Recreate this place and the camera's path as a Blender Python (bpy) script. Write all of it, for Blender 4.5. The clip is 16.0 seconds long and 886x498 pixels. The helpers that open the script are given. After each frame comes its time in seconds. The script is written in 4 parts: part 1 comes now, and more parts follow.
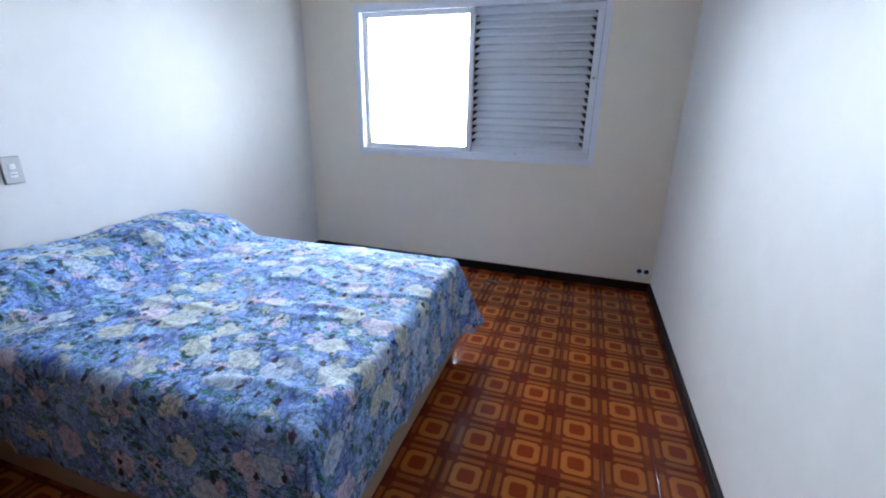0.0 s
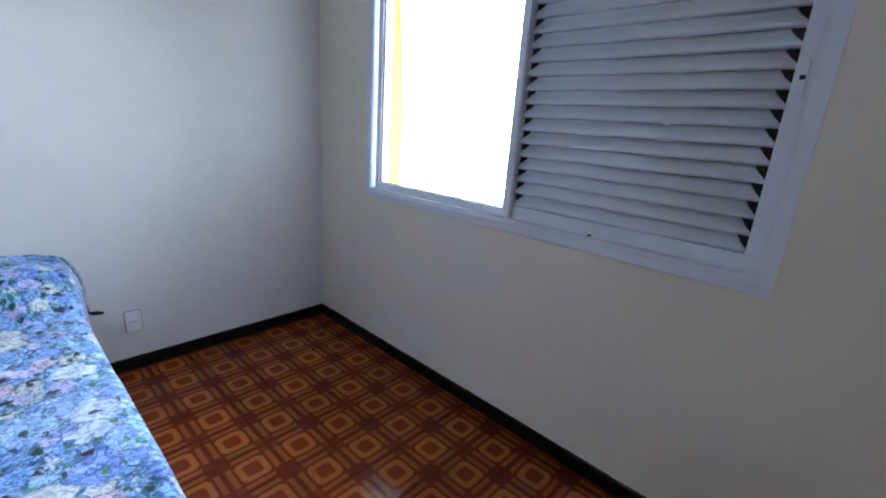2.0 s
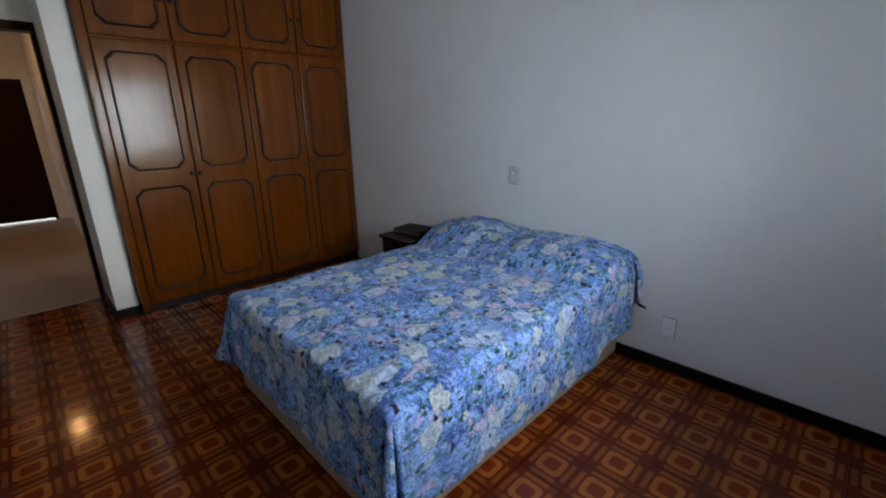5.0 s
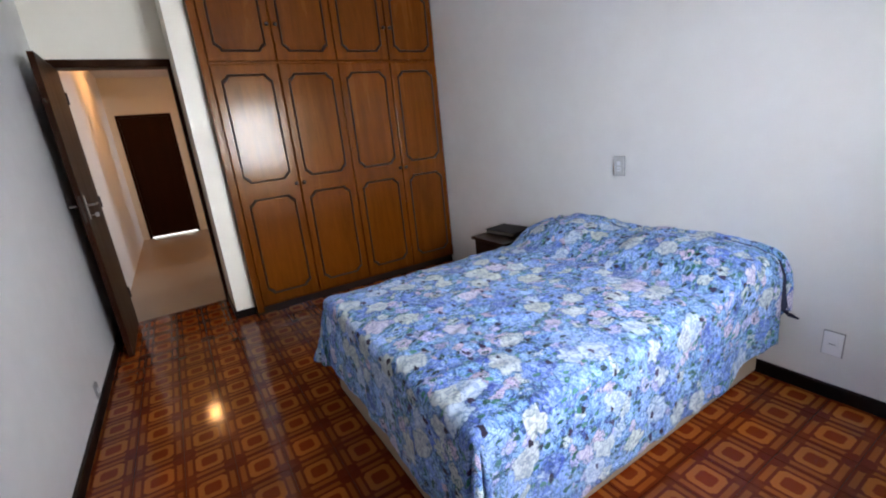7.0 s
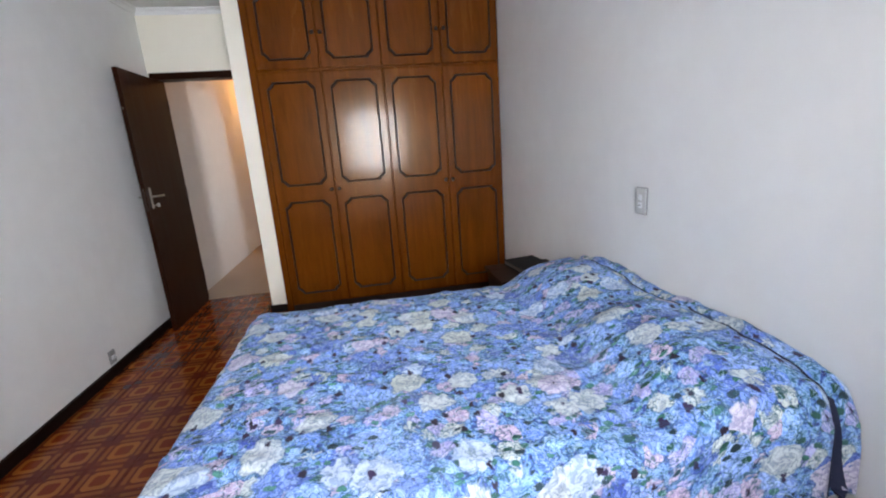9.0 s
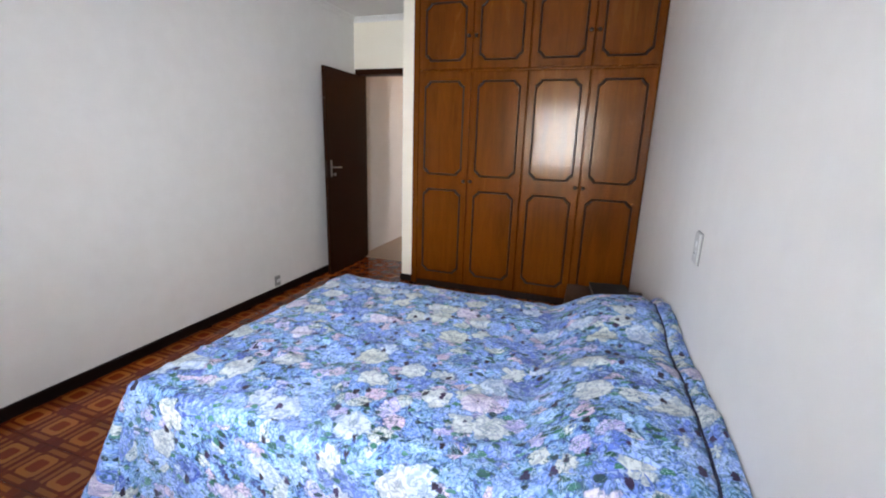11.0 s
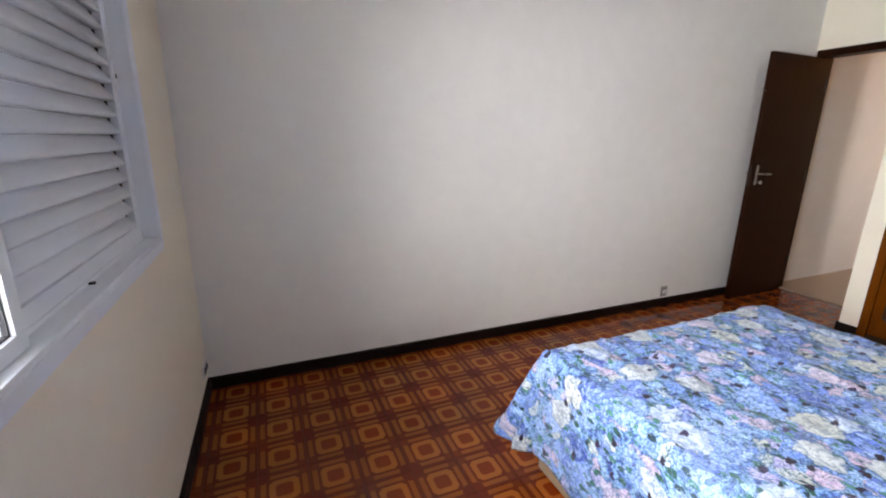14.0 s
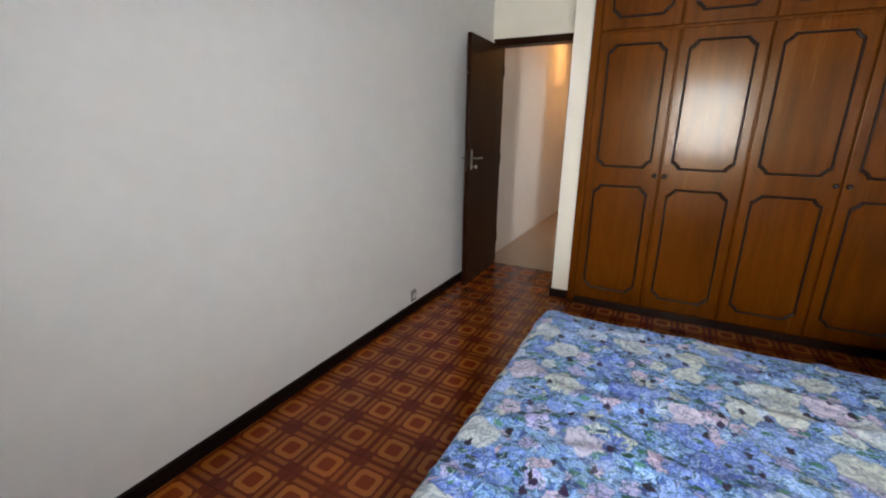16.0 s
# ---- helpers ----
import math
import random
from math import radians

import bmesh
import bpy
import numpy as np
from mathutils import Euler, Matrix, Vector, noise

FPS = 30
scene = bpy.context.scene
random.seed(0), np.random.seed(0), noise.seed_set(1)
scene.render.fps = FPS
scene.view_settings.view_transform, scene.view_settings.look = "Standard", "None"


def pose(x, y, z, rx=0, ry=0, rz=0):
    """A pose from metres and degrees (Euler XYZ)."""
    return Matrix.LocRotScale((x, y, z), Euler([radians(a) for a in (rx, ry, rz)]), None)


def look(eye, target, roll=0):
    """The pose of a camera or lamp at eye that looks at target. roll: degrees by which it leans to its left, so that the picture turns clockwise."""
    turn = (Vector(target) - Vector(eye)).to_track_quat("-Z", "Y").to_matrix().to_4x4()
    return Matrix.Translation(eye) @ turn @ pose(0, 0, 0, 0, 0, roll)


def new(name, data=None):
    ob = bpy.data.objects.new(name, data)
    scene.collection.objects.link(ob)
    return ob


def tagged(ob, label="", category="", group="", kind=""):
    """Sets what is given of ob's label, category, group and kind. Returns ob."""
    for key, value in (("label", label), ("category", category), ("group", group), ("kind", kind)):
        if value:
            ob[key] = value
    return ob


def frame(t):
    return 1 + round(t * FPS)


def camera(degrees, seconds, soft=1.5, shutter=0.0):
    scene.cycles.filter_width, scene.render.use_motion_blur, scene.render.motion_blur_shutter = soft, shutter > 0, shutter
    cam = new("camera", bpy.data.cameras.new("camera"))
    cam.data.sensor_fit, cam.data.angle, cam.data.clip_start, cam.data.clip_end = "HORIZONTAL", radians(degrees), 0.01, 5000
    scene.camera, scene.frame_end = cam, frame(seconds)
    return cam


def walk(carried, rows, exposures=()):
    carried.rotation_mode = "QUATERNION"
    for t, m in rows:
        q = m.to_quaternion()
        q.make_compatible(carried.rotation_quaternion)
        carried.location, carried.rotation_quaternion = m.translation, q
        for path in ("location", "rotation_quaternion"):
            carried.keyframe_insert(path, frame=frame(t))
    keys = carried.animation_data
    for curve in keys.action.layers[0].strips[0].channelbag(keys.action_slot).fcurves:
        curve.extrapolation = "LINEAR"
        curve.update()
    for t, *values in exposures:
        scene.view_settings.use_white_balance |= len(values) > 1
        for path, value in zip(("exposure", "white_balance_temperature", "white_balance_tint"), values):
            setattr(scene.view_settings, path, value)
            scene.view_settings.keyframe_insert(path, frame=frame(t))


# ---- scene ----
cam = camera(92.2, 16.0, soft=2.0)
PATH = [
    (0, (-0.071, -0.027, 1.384), (-0.647, 1.778, 0.744), 1.1),
    (0.5, (0.053, 0.415, 1.344), (-0.456, 2.242, 0.708), 1.2),
    (1, (0.11, 0.92, 1.377), (-0.516, 2.74, 0.834), -0.2),
    (1.3, (0.125, 1.18, 1.365), (-0.805, 2.88, 0.835), 0.5),
    (1.5, (0.1, 1.387, 1.427), (-0.957, 2.987, 0.859), -0.4),
    (2, (0.074, 1.902, 1.39), (-1.206, 3.337, 0.84), 4.1),
    (2.5, (0.051, 2.34, 1.381), (-1.555, 3.429, 0.897), 3.6),
    (3, (-0.021, 2.714, 1.39), (-1.866, 3.233, 0.82), 1.8),
    (3.5, (-0.106, 2.976, 1.407), (-2.011, 3.234, 0.856), 2.2),
    (3.7, (-0.125, 3.04, 1.405), (-2.04, 3.07, 0.817), 1.3),
    (4, (-0.102, 3.126, 1.417), (-1.967, 2.727, 0.816), 1.8),
    (4.2, (-0.09, 3.11, 1.432), (-1.885, 2.49, 0.796), 0.6),
    (4.5, (-0.016, 3.077, 1.464), (-1.692, 2.162, 0.868), -1.4),
    (4.7, (-0.006, 3.062, 1.461), (-1.561, 1.953, 0.868), -1.5),
    (5, (0.009, 3.036, 1.469), (-1.333, 1.674, 0.884), -0.9),
    (5.2, (0.02, 3.041, 1.478), (-1.179, 1.543, 0.911), -0.9),
    (7.3, (-0.194, 2.934, 1.407), (-1.162, 1.27, 0.867), -5.2),
    (7.5, (-0.296, 2.939, 1.401), (-1.187, 1.231, 0.866), -2.8),
    (8, (-0.623, 2.961, 1.368), (-1.331, 1.176, 0.809), -3.0),
    (8.5, (-0.964, 2.94, 1.378), (-1.501, 1.08, 0.878), -0.8),
    (8.7, (-1.108, 2.944, 1.374), (-1.557, 1.053, 0.902), -2.5),
    (10.8, (-2.105, 2.971, 1.417), (-1.536, 1.115, 0.935), 2.4),
    (11, (-2.111, 2.99, 1.426), (-1.485, 1.154, 0.939), 1.8),
    (11.5, (-2.068, 3.017, 1.445), (-1.215, 1.274, 0.965), 1.9),
    (12, (-1.991, 3.041, 1.398), (-0.742, 1.551, 0.929), 1.9),
    (12.5, (-2.031, 3.041, 1.415), (-0.4, 1.972, 0.969), 1.1),
    (13, (-1.966, 3.093, 1.397), (-0.203, 2.268, 0.936), 1.6),
    (13.5, (-1.962, 3.105, 1.373), (-0.134, 2.426, 0.928), 1.2),
    (14, (-1.941, 3.077, 1.402), (-0.159, 2.323, 0.897), 0.8),
    (14.5, (-1.862, 3.004, 1.434), (-0.289, 1.921, 0.838), 1.3),
    (15, (-1.694, 2.947, 1.409), (-0.4, 1.543, 0.813), -0.3),
    (15.5, (-1.448, 2.776, 1.424), (-0.269, 1.279, 0.816), -1.2),
    (15.7, (-1.36, 2.68, 1.43), (-0.269, 1.109, 0.867), -1.2),
    (16, (-1.076, 2.561, 1.388), (-0.189, 0.855, 0.84), 0.8),
]
EXPOSURES = [(0.0, 1.98, 5700, 10), (0.5, 1.96, 5700, 10), (1.0, 1.90, 5700, 10), (1.5, 1.48, 5700, 10), (2.0, 1.33, 5750, 10), (2.5, 1.08, 5650, 10), (3.0, 0.84, 5600, 10), (3.5, 0.52, 5800, 10), (4.0, 0.3, 5950, 10), (4.5, 0.22, 6050, 10),
    (5.0, 0.57, 6000, 11), (5.2, 0.75, 6050, 11), (7.3, 1.61, 6400, 16), (8.0, 1.6, 6450, 16), (8.7, 1.58, 6500, 15), (11.0, 1.7, 6750, 15), (12.0, 1.66, 6950, 16), (13.5, 1.82, 7150, 17), (14.5, 1.66, 7200, 17), (15.2, 1.6, 7150, 15), (16.0, 1.44, 7050, 13)]
walk(cam, [(t, look(eye, target, roll)) for t, eye, target, roll in PATH], EXPOSURES)


# ---- world, sun, exposure ----
world = bpy.data.worlds.new("world")
scene.world = world
world.use_nodes = True
wnt = world.node_tree
sky = wnt.nodes.new("ShaderNodeTexSky")
sky.sky_type, sky.sun_disc = "NISHITA", False
sky.sun_elevation, sky.sun_rotation = radians(36), radians(200)
wnt.links.new(sky.outputs[0], wnt.nodes["Background"].inputs[0])
wnt.nodes["Background"].inputs[1].default_value = 0.15
sun = new("sun", bpy.data.lights.new("sun", "SUN"))
sun.data.energy, sun.data.angle, sun.data.color = 5.0, radians(0.5), (1.0, 0.95, 0.88)
sun.matrix_world = look((-13.8, -38, 29.4), (0, 0, 0))
# the sky's light in the opening of the glazed half of the window
sky_light = new("sky_light", bpy.data.lights.new("sky_light", "AREA"))
sky_light.data.shape = "RECTANGLE"
sky_light.data.size, sky_light.data.size_y = 1.0, 1.12
sky_light.data.spread = radians(110)
sky_light.data.energy, sky_light.data.color = 15.5, (0.865, 0.94, 1.0)
sky_light.matrix_world = pose(-2.515, 3.505, 0, 0, 0, -0.9) @ pose(1.02, 0.36, 1.57, 0, 0, 13) @ pose(0, 0, 0, -83, 0, 0)

# lamps for daylight, in window openings added to the unseen room beside the corridor
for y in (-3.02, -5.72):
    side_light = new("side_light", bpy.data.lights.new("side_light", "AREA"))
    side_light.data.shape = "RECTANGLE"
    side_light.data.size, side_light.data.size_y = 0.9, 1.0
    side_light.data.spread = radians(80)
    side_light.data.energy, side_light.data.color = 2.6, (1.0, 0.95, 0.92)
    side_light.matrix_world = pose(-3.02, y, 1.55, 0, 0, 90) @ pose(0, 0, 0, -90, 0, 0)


# ---- node helpers ----
class Mat:
    """A principled material with small helpers for its nodes."""

    def __init__(self, name, rough=0.5, metal=0.0, coat=0.0, spec=0.5):
        self.m = bpy.data.materials.new(name)
        self.m.use_nodes = True
        self.t = self.m.node_tree
        self.b = self.t.nodes["Principled BSDF"]
        self.put("Roughness", rough)
        self.put("Metallic", metal)
        self.put("Coat Weight", coat)
        self.put("Specular IOR Level", spec)

    def put(self, socket, v):
        s = self.b.inputs[socket]
        if hasattr(v, "links"):
            self.t.links.new(v, s)
        elif isinstance(v, tuple) and len(v) == 3:
            s.default_value = (*v, 1)
        else:
            s.default_value = v

    def plug(self, s, v):
        if hasattr(v, "links"):
            self.t.links.new(v, s)
        elif isinstance(v, tuple) and len(v) == 3 and s.type == "RGBA":
            s.default_value = (*v, 1)
        else:
            s.default_value = v

    def coord(self, which="Object"):
        return self.t.nodes.new("ShaderNodeTexCoord").outputs[which]

    def math(self, op, a, b=0.0, c=0.0):
        n = self.t.nodes.new("ShaderNodeMath")
        n.operation = op
        for s, v in zip(n.inputs, (a, b, c)):
            self.plug(s, v)
        return n.outputs[0]

    def step(self, lo, hi, v):
        n = self.t.nodes.new("ShaderNodeMapRange")
        n.interpolation_type = "SMOOTHSTEP"
        self.plug(n.inputs[0], v)
        n.inputs[1].default_value, n.inputs[2].default_value = lo, hi
        return n.outputs[0]

    def span(self, v, a, b):
        n = self.t.nodes.new("ShaderNodeMapRange")
        self.plug(n.inputs[0], v)
        n.inputs[3].default_value, n.inputs[4].default_value = a, b
        return n.outputs[0]

    def sep(self, v):
        n = self.t.nodes.new("ShaderNodeSeparateXYZ")
        self.plug(n.inputs[0], v)
        return n.outputs

    def mapped(self, v, scale=(1, 1, 1), loc=(0, 0, 0), rot=(0, 0, 0)):
        n = self.t.nodes.new("ShaderNodeMapping")
        self.plug(n.inputs[0], v)
        n.inputs[1].default_value, n.inputs[2].default_value, n.inputs[3].default_value = loc, rot, scale
        return n.outputs[0]

    def noise(self, v, scale, detail=3.0, rough=0.5, dist=0.0, colour=False):
        n = self.t.nodes.new("ShaderNodeTexNoise")
        self.plug(n.inputs["Vector"], v)
        n.inputs["Scale"].default_value, n.inputs["Detail"].default_value = scale, detail
        n.inputs["Roughness"].default_value, n.inputs["Distortion"].default_value = rough, dist
        return n.outputs[1 if colour else 0]

    def voronoi(self, v, scale, feature="F1", randomness=1.0):
        n = self.t.nodes.new("ShaderNodeTexVoronoi")
        n.feature = feature
        self.plug(n.inputs["Vector"], v)
        n.inputs["Scale"].default_value = scale
        n.inputs["Randomness"].default_value = randomness
        return n.outputs

    def mix(self, f, a, b, blend="MIX"):
        n = self.t.nodes.new("ShaderNodeMix")
        n.data_type, n.blend_type = "RGBA", blend
        self.plug(n.inputs[0], f)
        self.plug(n.inputs[6], a)
        self.plug(n.inputs[7], b)
        return n.outputs[2]

    def add(self, a, b, k=1.0):
        n = self.t.nodes.new("ShaderNodeVectorMath")
        n.operation = "MULTIPLY_ADD"
        self.plug(n.inputs[0], b)
        n.inputs[1].default_value = (k, k, k)
        self.plug(n.inputs[2], a)
        return n.outputs[0]

    def ramp(self, f, stops, mode="LINEAR"):
        n = self.t.nodes.new("ShaderNodeValToRGB")
        self.plug(n.inputs[0], f)
        r = n.color_ramp
        r.interpolation = mode
        while len(r.elements) < len(stops):
            r.elements.new(0.5)
        for e, (p, c) in zip(r.elements, stops):
            e.position, e.color = p, (*c, 1)
        return n.outputs[0]

    def bump(self, h, strength=0.2, dist=0.002):
        n = self.t.nodes.new("ShaderNodeBump")
        n.inputs["Strength"].default_value, n.inputs["Distance"].default_value = strength, dist
        self.plug(n.inputs["Height"], h)
        self.t.links.new(n.outputs[0], self.b.inputs["Normal"])

    def rand(self):
        return self.t.nodes.new("ShaderNodeObjectInfo").outputs["Random"]


# ---- materials ----
def paint(name, c, c2, rough=0.55, bump=0.15):
    k = Mat(name, rough)
    v = k.coord()
    big = k.noise(v, 1.1, 3, 0.6)
    fine = k.noise(v, 9.0, 4, 0.6)
    k.put("Base Color", k.mix(k.step(0.35, 0.75, k.math("MULTIPLY_ADD", fine, 0.4, k.math("MULTIPLY", big, 0.6))), c, c2))
    k.bump(k.math("ADD", k.noise(v, 90, 4, 0.6), k.math("MULTIPLY", k.noise(v, 14, 2), 1.5)), bump, 0.002)
    return k.m


def wood(name, dark, mid, light, rough=0.28, coat=0.5, along=(1, 1, 0.09), varied=True, wavy=0.0):
    k = Mat(name, rough, coat=coat, spec=0.15)
    k.put("Coat Roughness", 0.125)
    k.put("Specular Tint", (1.0, 0.8, 0.5, 1))
    k.put("Coat Tint", (1.0, 0.93, 0.8, 1))
    v = k.coord()
    if varied:
        v = k.add(v, k.rand(), 13.0)
    g = k.mapped(v, along)
    n1 = k.noise(g, 9, 6, 0.62, 0.8)
    n2 = k.noise(g, 70, 3, 0.6)
    f = k.math("MULTIPLY_ADD", n2, 0.2, k.math("MULTIPLY_ADD", n1, 0.7, 0.05))
    k.put("Base Color", k.ramp(f, ((0.25, dark), (0.5, mid), (0.75, light))))
    k.put("Roughness", k.span(n1, rough * 0.8, rough * 1.35))
    if wavy:
        # slow waves of the hand-brushed varnish
        wave = k.noise(k.mapped(v, (1, 1, 0.6)), 7, 2, 0.5)
        k.bump(k.math("ADD", k.math("MULTIPLY", n2, 0.06), k.math("MULTIPLY", wave, 2.2)), wavy, 0.001)
    else:
        k.bump(n2, 0.06, 0.001)
    return k.m


def plain(name, c, rough=0.5, metal=0.0, coat=0.0, bump=0.0, scale=40, spec=0.5):
    k = Mat(name, rough, metal, coat, spec)
    v = k.coord()
    n = k.noise(v, scale, 4, 0.6)
    k.put("Base Color", k.mix(n, tuple(x * 0.86 for x in c), tuple(min(1, x * 1.1) for x in c)))
    k.put("Roughness", k.span(n, rough * 0.85, min(1, rough * 1.2)))
    if bump:
        k.bump(n, bump, 0.001)
    return k.m


WALL = paint("white_wall_paint", (0.765, 0.755, 0.735), (0.81, 0.802, 0.785))
CREAM = paint("cream_wall_paint", (0.85, 0.795, 0.67), (0.88, 0.83, 0.71))
CEIL = paint("ceiling_paint", (0.78, 0.77, 0.75), (0.82, 0.81, 0.79), 0.7)
YELLOW = paint("yellow_outdoor_paint", (0.75, 0.52, 0.12), (0.82, 0.6, 0.18), 0.7, 0.4)
FACADE = paint("pale_facade_paint", (0.80, 0.79, 0.77), (0.84, 0.83, 0.81), 0.8, 0.3)
SKIRT = plain("dark_skirting_wood", (0.008, 0.0035, 0.003), 0.5, bump=0.1, spec=0.2)
ALU = paint("white_aluminium", (0.77, 0.81, 0.88), (0.79, 0.83, 0.90), 0.38, 0.02)
# near black, so the gaps at the slat ends look deep in shade
SHADE = plain("outer_leaf_in_shade", (0.03, 0.032, 0.036), 0.6)
SWITCHPLATE = plain("aged_white_plate", (0.56, 0.56, 0.55), 0.3)
GREYPLATE = plain("grey_plate_and_shadow_rim", (0.27, 0.27, 0.265), 0.4)
RUBBER = plain("dark_gasket", (0.03, 0.03, 0.035), 0.6)
PLASTIC = paint("white_plastic_plate", (0.88, 0.89, 0.91), (0.90, 0.91, 0.93), 0.22, 0.01)
SLOT = plain("dark_socket_hole", (0.015, 0.015, 0.015), 0.5)
STEEL = plain("worn_chrome", (0.40, 0.38, 0.35), 0.3, 1.0)
KNOB = plain("dark_bronze_knob", (0.03, 0.016, 0.01), 0.3, 0.3)
GROUT = plain("dark_grout", (0.035, 0.012, 0.007), 0.8, bump=0.4)
STONE = plain("beige_corridor_stone", (0.36, 0.28, 0.2), 0.35, bump=0.1, scale=9)
CONCRETE = plain("grey_paving", (0.3, 0.3, 0.29), 0.85, bump=0.5, scale=5)
WARD = wood("varnished_wardrobe_wood", (0.064, 0.0140, 0.0009), (0.122, 0.0308, 0.0018), (0.178, 0.0500, 0.0034), 0.24, 0.30, wavy=0.4)
MOULD = plain("dark_moulding_wood", (0.022, 0.008, 0.004), 0.4, coat=0.08, spec=0.3)
DOORWOOD = wood("dark_door_wood", (0.010, 0.0016, 0.0007), (0.018, 0.0029, 0.0010), (0.028, 0.0048, 0.0015), 0.4, 0.03)
NIGHT = wood("dark_nightstand_wood", (0.010, 0.005, 0.003), (0.019, 0.008, 0.006), (0.03, 0.014, 0.010), 0.35, 0.2, (0.1, 1, 1))
BLACK = plain("black_leatherette", (0.008, 0.0085, 0.009), 0.55, bump=0.3, scale=160, spec=0.25)
BEDBOX = plain("tan_bed_base_fabric", (0.34, 0.25, 0.17), 0.8, bump=0.5, scale=120)
MATTRESS = plain("pale_mattress_ticking", (0.6, 0.58, 0.55), 0.85, bump=0.4, scale=150)
PIPING = plain("navy_piping", (0.012, 0.016, 0.05), 0.8, bump=0.3, scale=200)
GLOWK = Mat("warm_lamp_glass", 0.4)
GLOWK.put("Base Color", (0.9, 0.8, 0.6))
GLOWK.put("Emission Color", (1.0, 0.47, 0.15))
GLOWK.put("Emission Strength", 115.0)
GLOW = GLOWK.m
GLASSK = Mat("window_glass", 0.0, spec=0.5)
GLASSK.put("Transmission Weight", 1.0)
GLASSK.put("Base Color", (0.97, 0.985, 0.99))
GLASSK.put("IOR", 1.45)
GLASS = GLASSK.m
DARKPANE = plain("dark_window_pane", (0.42, 0.44, 0.46), 0.3)


def tile_material():
    k = Mat("patterned_ceramic", 0.16, coat=0.0, spec=0.27)
    uv = k.coord("UV")
    world_pos = k.t.nodes.new("ShaderNodeNewGeometry").outputs["Position"]
    uv = k.add(uv, k.noise(world_pos, 60, 2, 0.5, 0, True), 0.012)
    x, y, _ = k.sep(uv)
    u = k.math("ABSOLUTE", k.math("SUBTRACT", x, 0.506))
    w = k.math("ABSOLUTE", k.math("SUBTRACT", y, 0.506))
    side = k.math("MULTIPLY", k.math("SUBTRACT", x, 0.506), k.math("SUBTRACT", y, 0.506))
    big = k.math("MAXIMUM", u, w)
    small = k.math("MINIMUM", u, w)
    octo = k.math("MAXIMUM", big, k.math("MULTIPLY", k.math("ADD", u, w), 0.585))
    e = 0.012

    def inside(v, at):
        return k.math("SUBTRACT", 1.0, k.step(at - e, at + e, v))

    ring = k.math("MULTIPLY", inside(octo, 0.285), k.step(0.165 - e, 0.165 + e, octo))
    heart = inside(octo, 0.165)
    bar = k.math("MULTIPLY", k.math("MULTIPLY", k.step(0.345 - e, 0.345 + e, big), inside(big, 0.445)), inside(small, 0.285))
    cu, cw = k.math("SUBTRACT", 0.5, u), k.math("SUBTRACT", 0.5, w)
    corner = k.math("MAXIMUM", k.math("MAXIMUM", cu, cw), k.math("MULTIPLY", k.math("ADD", cu, cw), 0.66))
    block = k.math("MULTIPLY", inside(corner, 0.235), k.math("GREATER_THAN", side, 0.0))
    # crossing bars at the corners without a block
    cross = k.math("MULTIPLY", k.math("MULTIPLY", k.step(0.345, 0.37, big), inside(big, 0.445)), k.math("LESS_THAN", side, 0.0))
    n = k.noise(world_pos, 240, 3, 0.6)
    cloud = k.noise(world_pos, 2.2, 3, 0.6)
    c = k.mix(k.math("MULTIPLY", cross, 0.35), (0.122, 0.0192, 0.0050), (0.180, 0.037, 0.0080))
    c = k.mix(bar, c, (0.250, 0.063, 0.0115))
    c = k.mix(heart, c, (0.180, 0.025, 0.0036))
    c = k.mix(ring, c, (0.325, 0.092, 0.0160))
    c = k.mix(block, c, (0.112, 0.0165, 0.0058))
    c = k.mix(k.span(n, 0.0, 0.45), c, k.mix(0.5, c, (0.10, 0.018, 0.004)))
    hue = k.mix(k.rand(), (0.86, 0.86, 0.86), (1.1, 1.08, 1.05))
    c = k.mix(1.0, c, hue, "MULTIPLY")
    k.put("Base Color", k.mix(k.step(0.45, 0.8, cloud), c, k.mix(0.2, c, (0.09, 0.026, 0.009))))
    k.put("Roughness", k.span(k.noise(world_pos, 5, 4, 0.7), 0.06, 0.17))
    k.bump(k.math("ADD", k.noise(world_pos, 30, 2), k.math("MULTIPLY", k.noise(world_pos, 3.5, 2), 5)), 0.08, 0.0015)
    return k.m


TILE = tile_material()


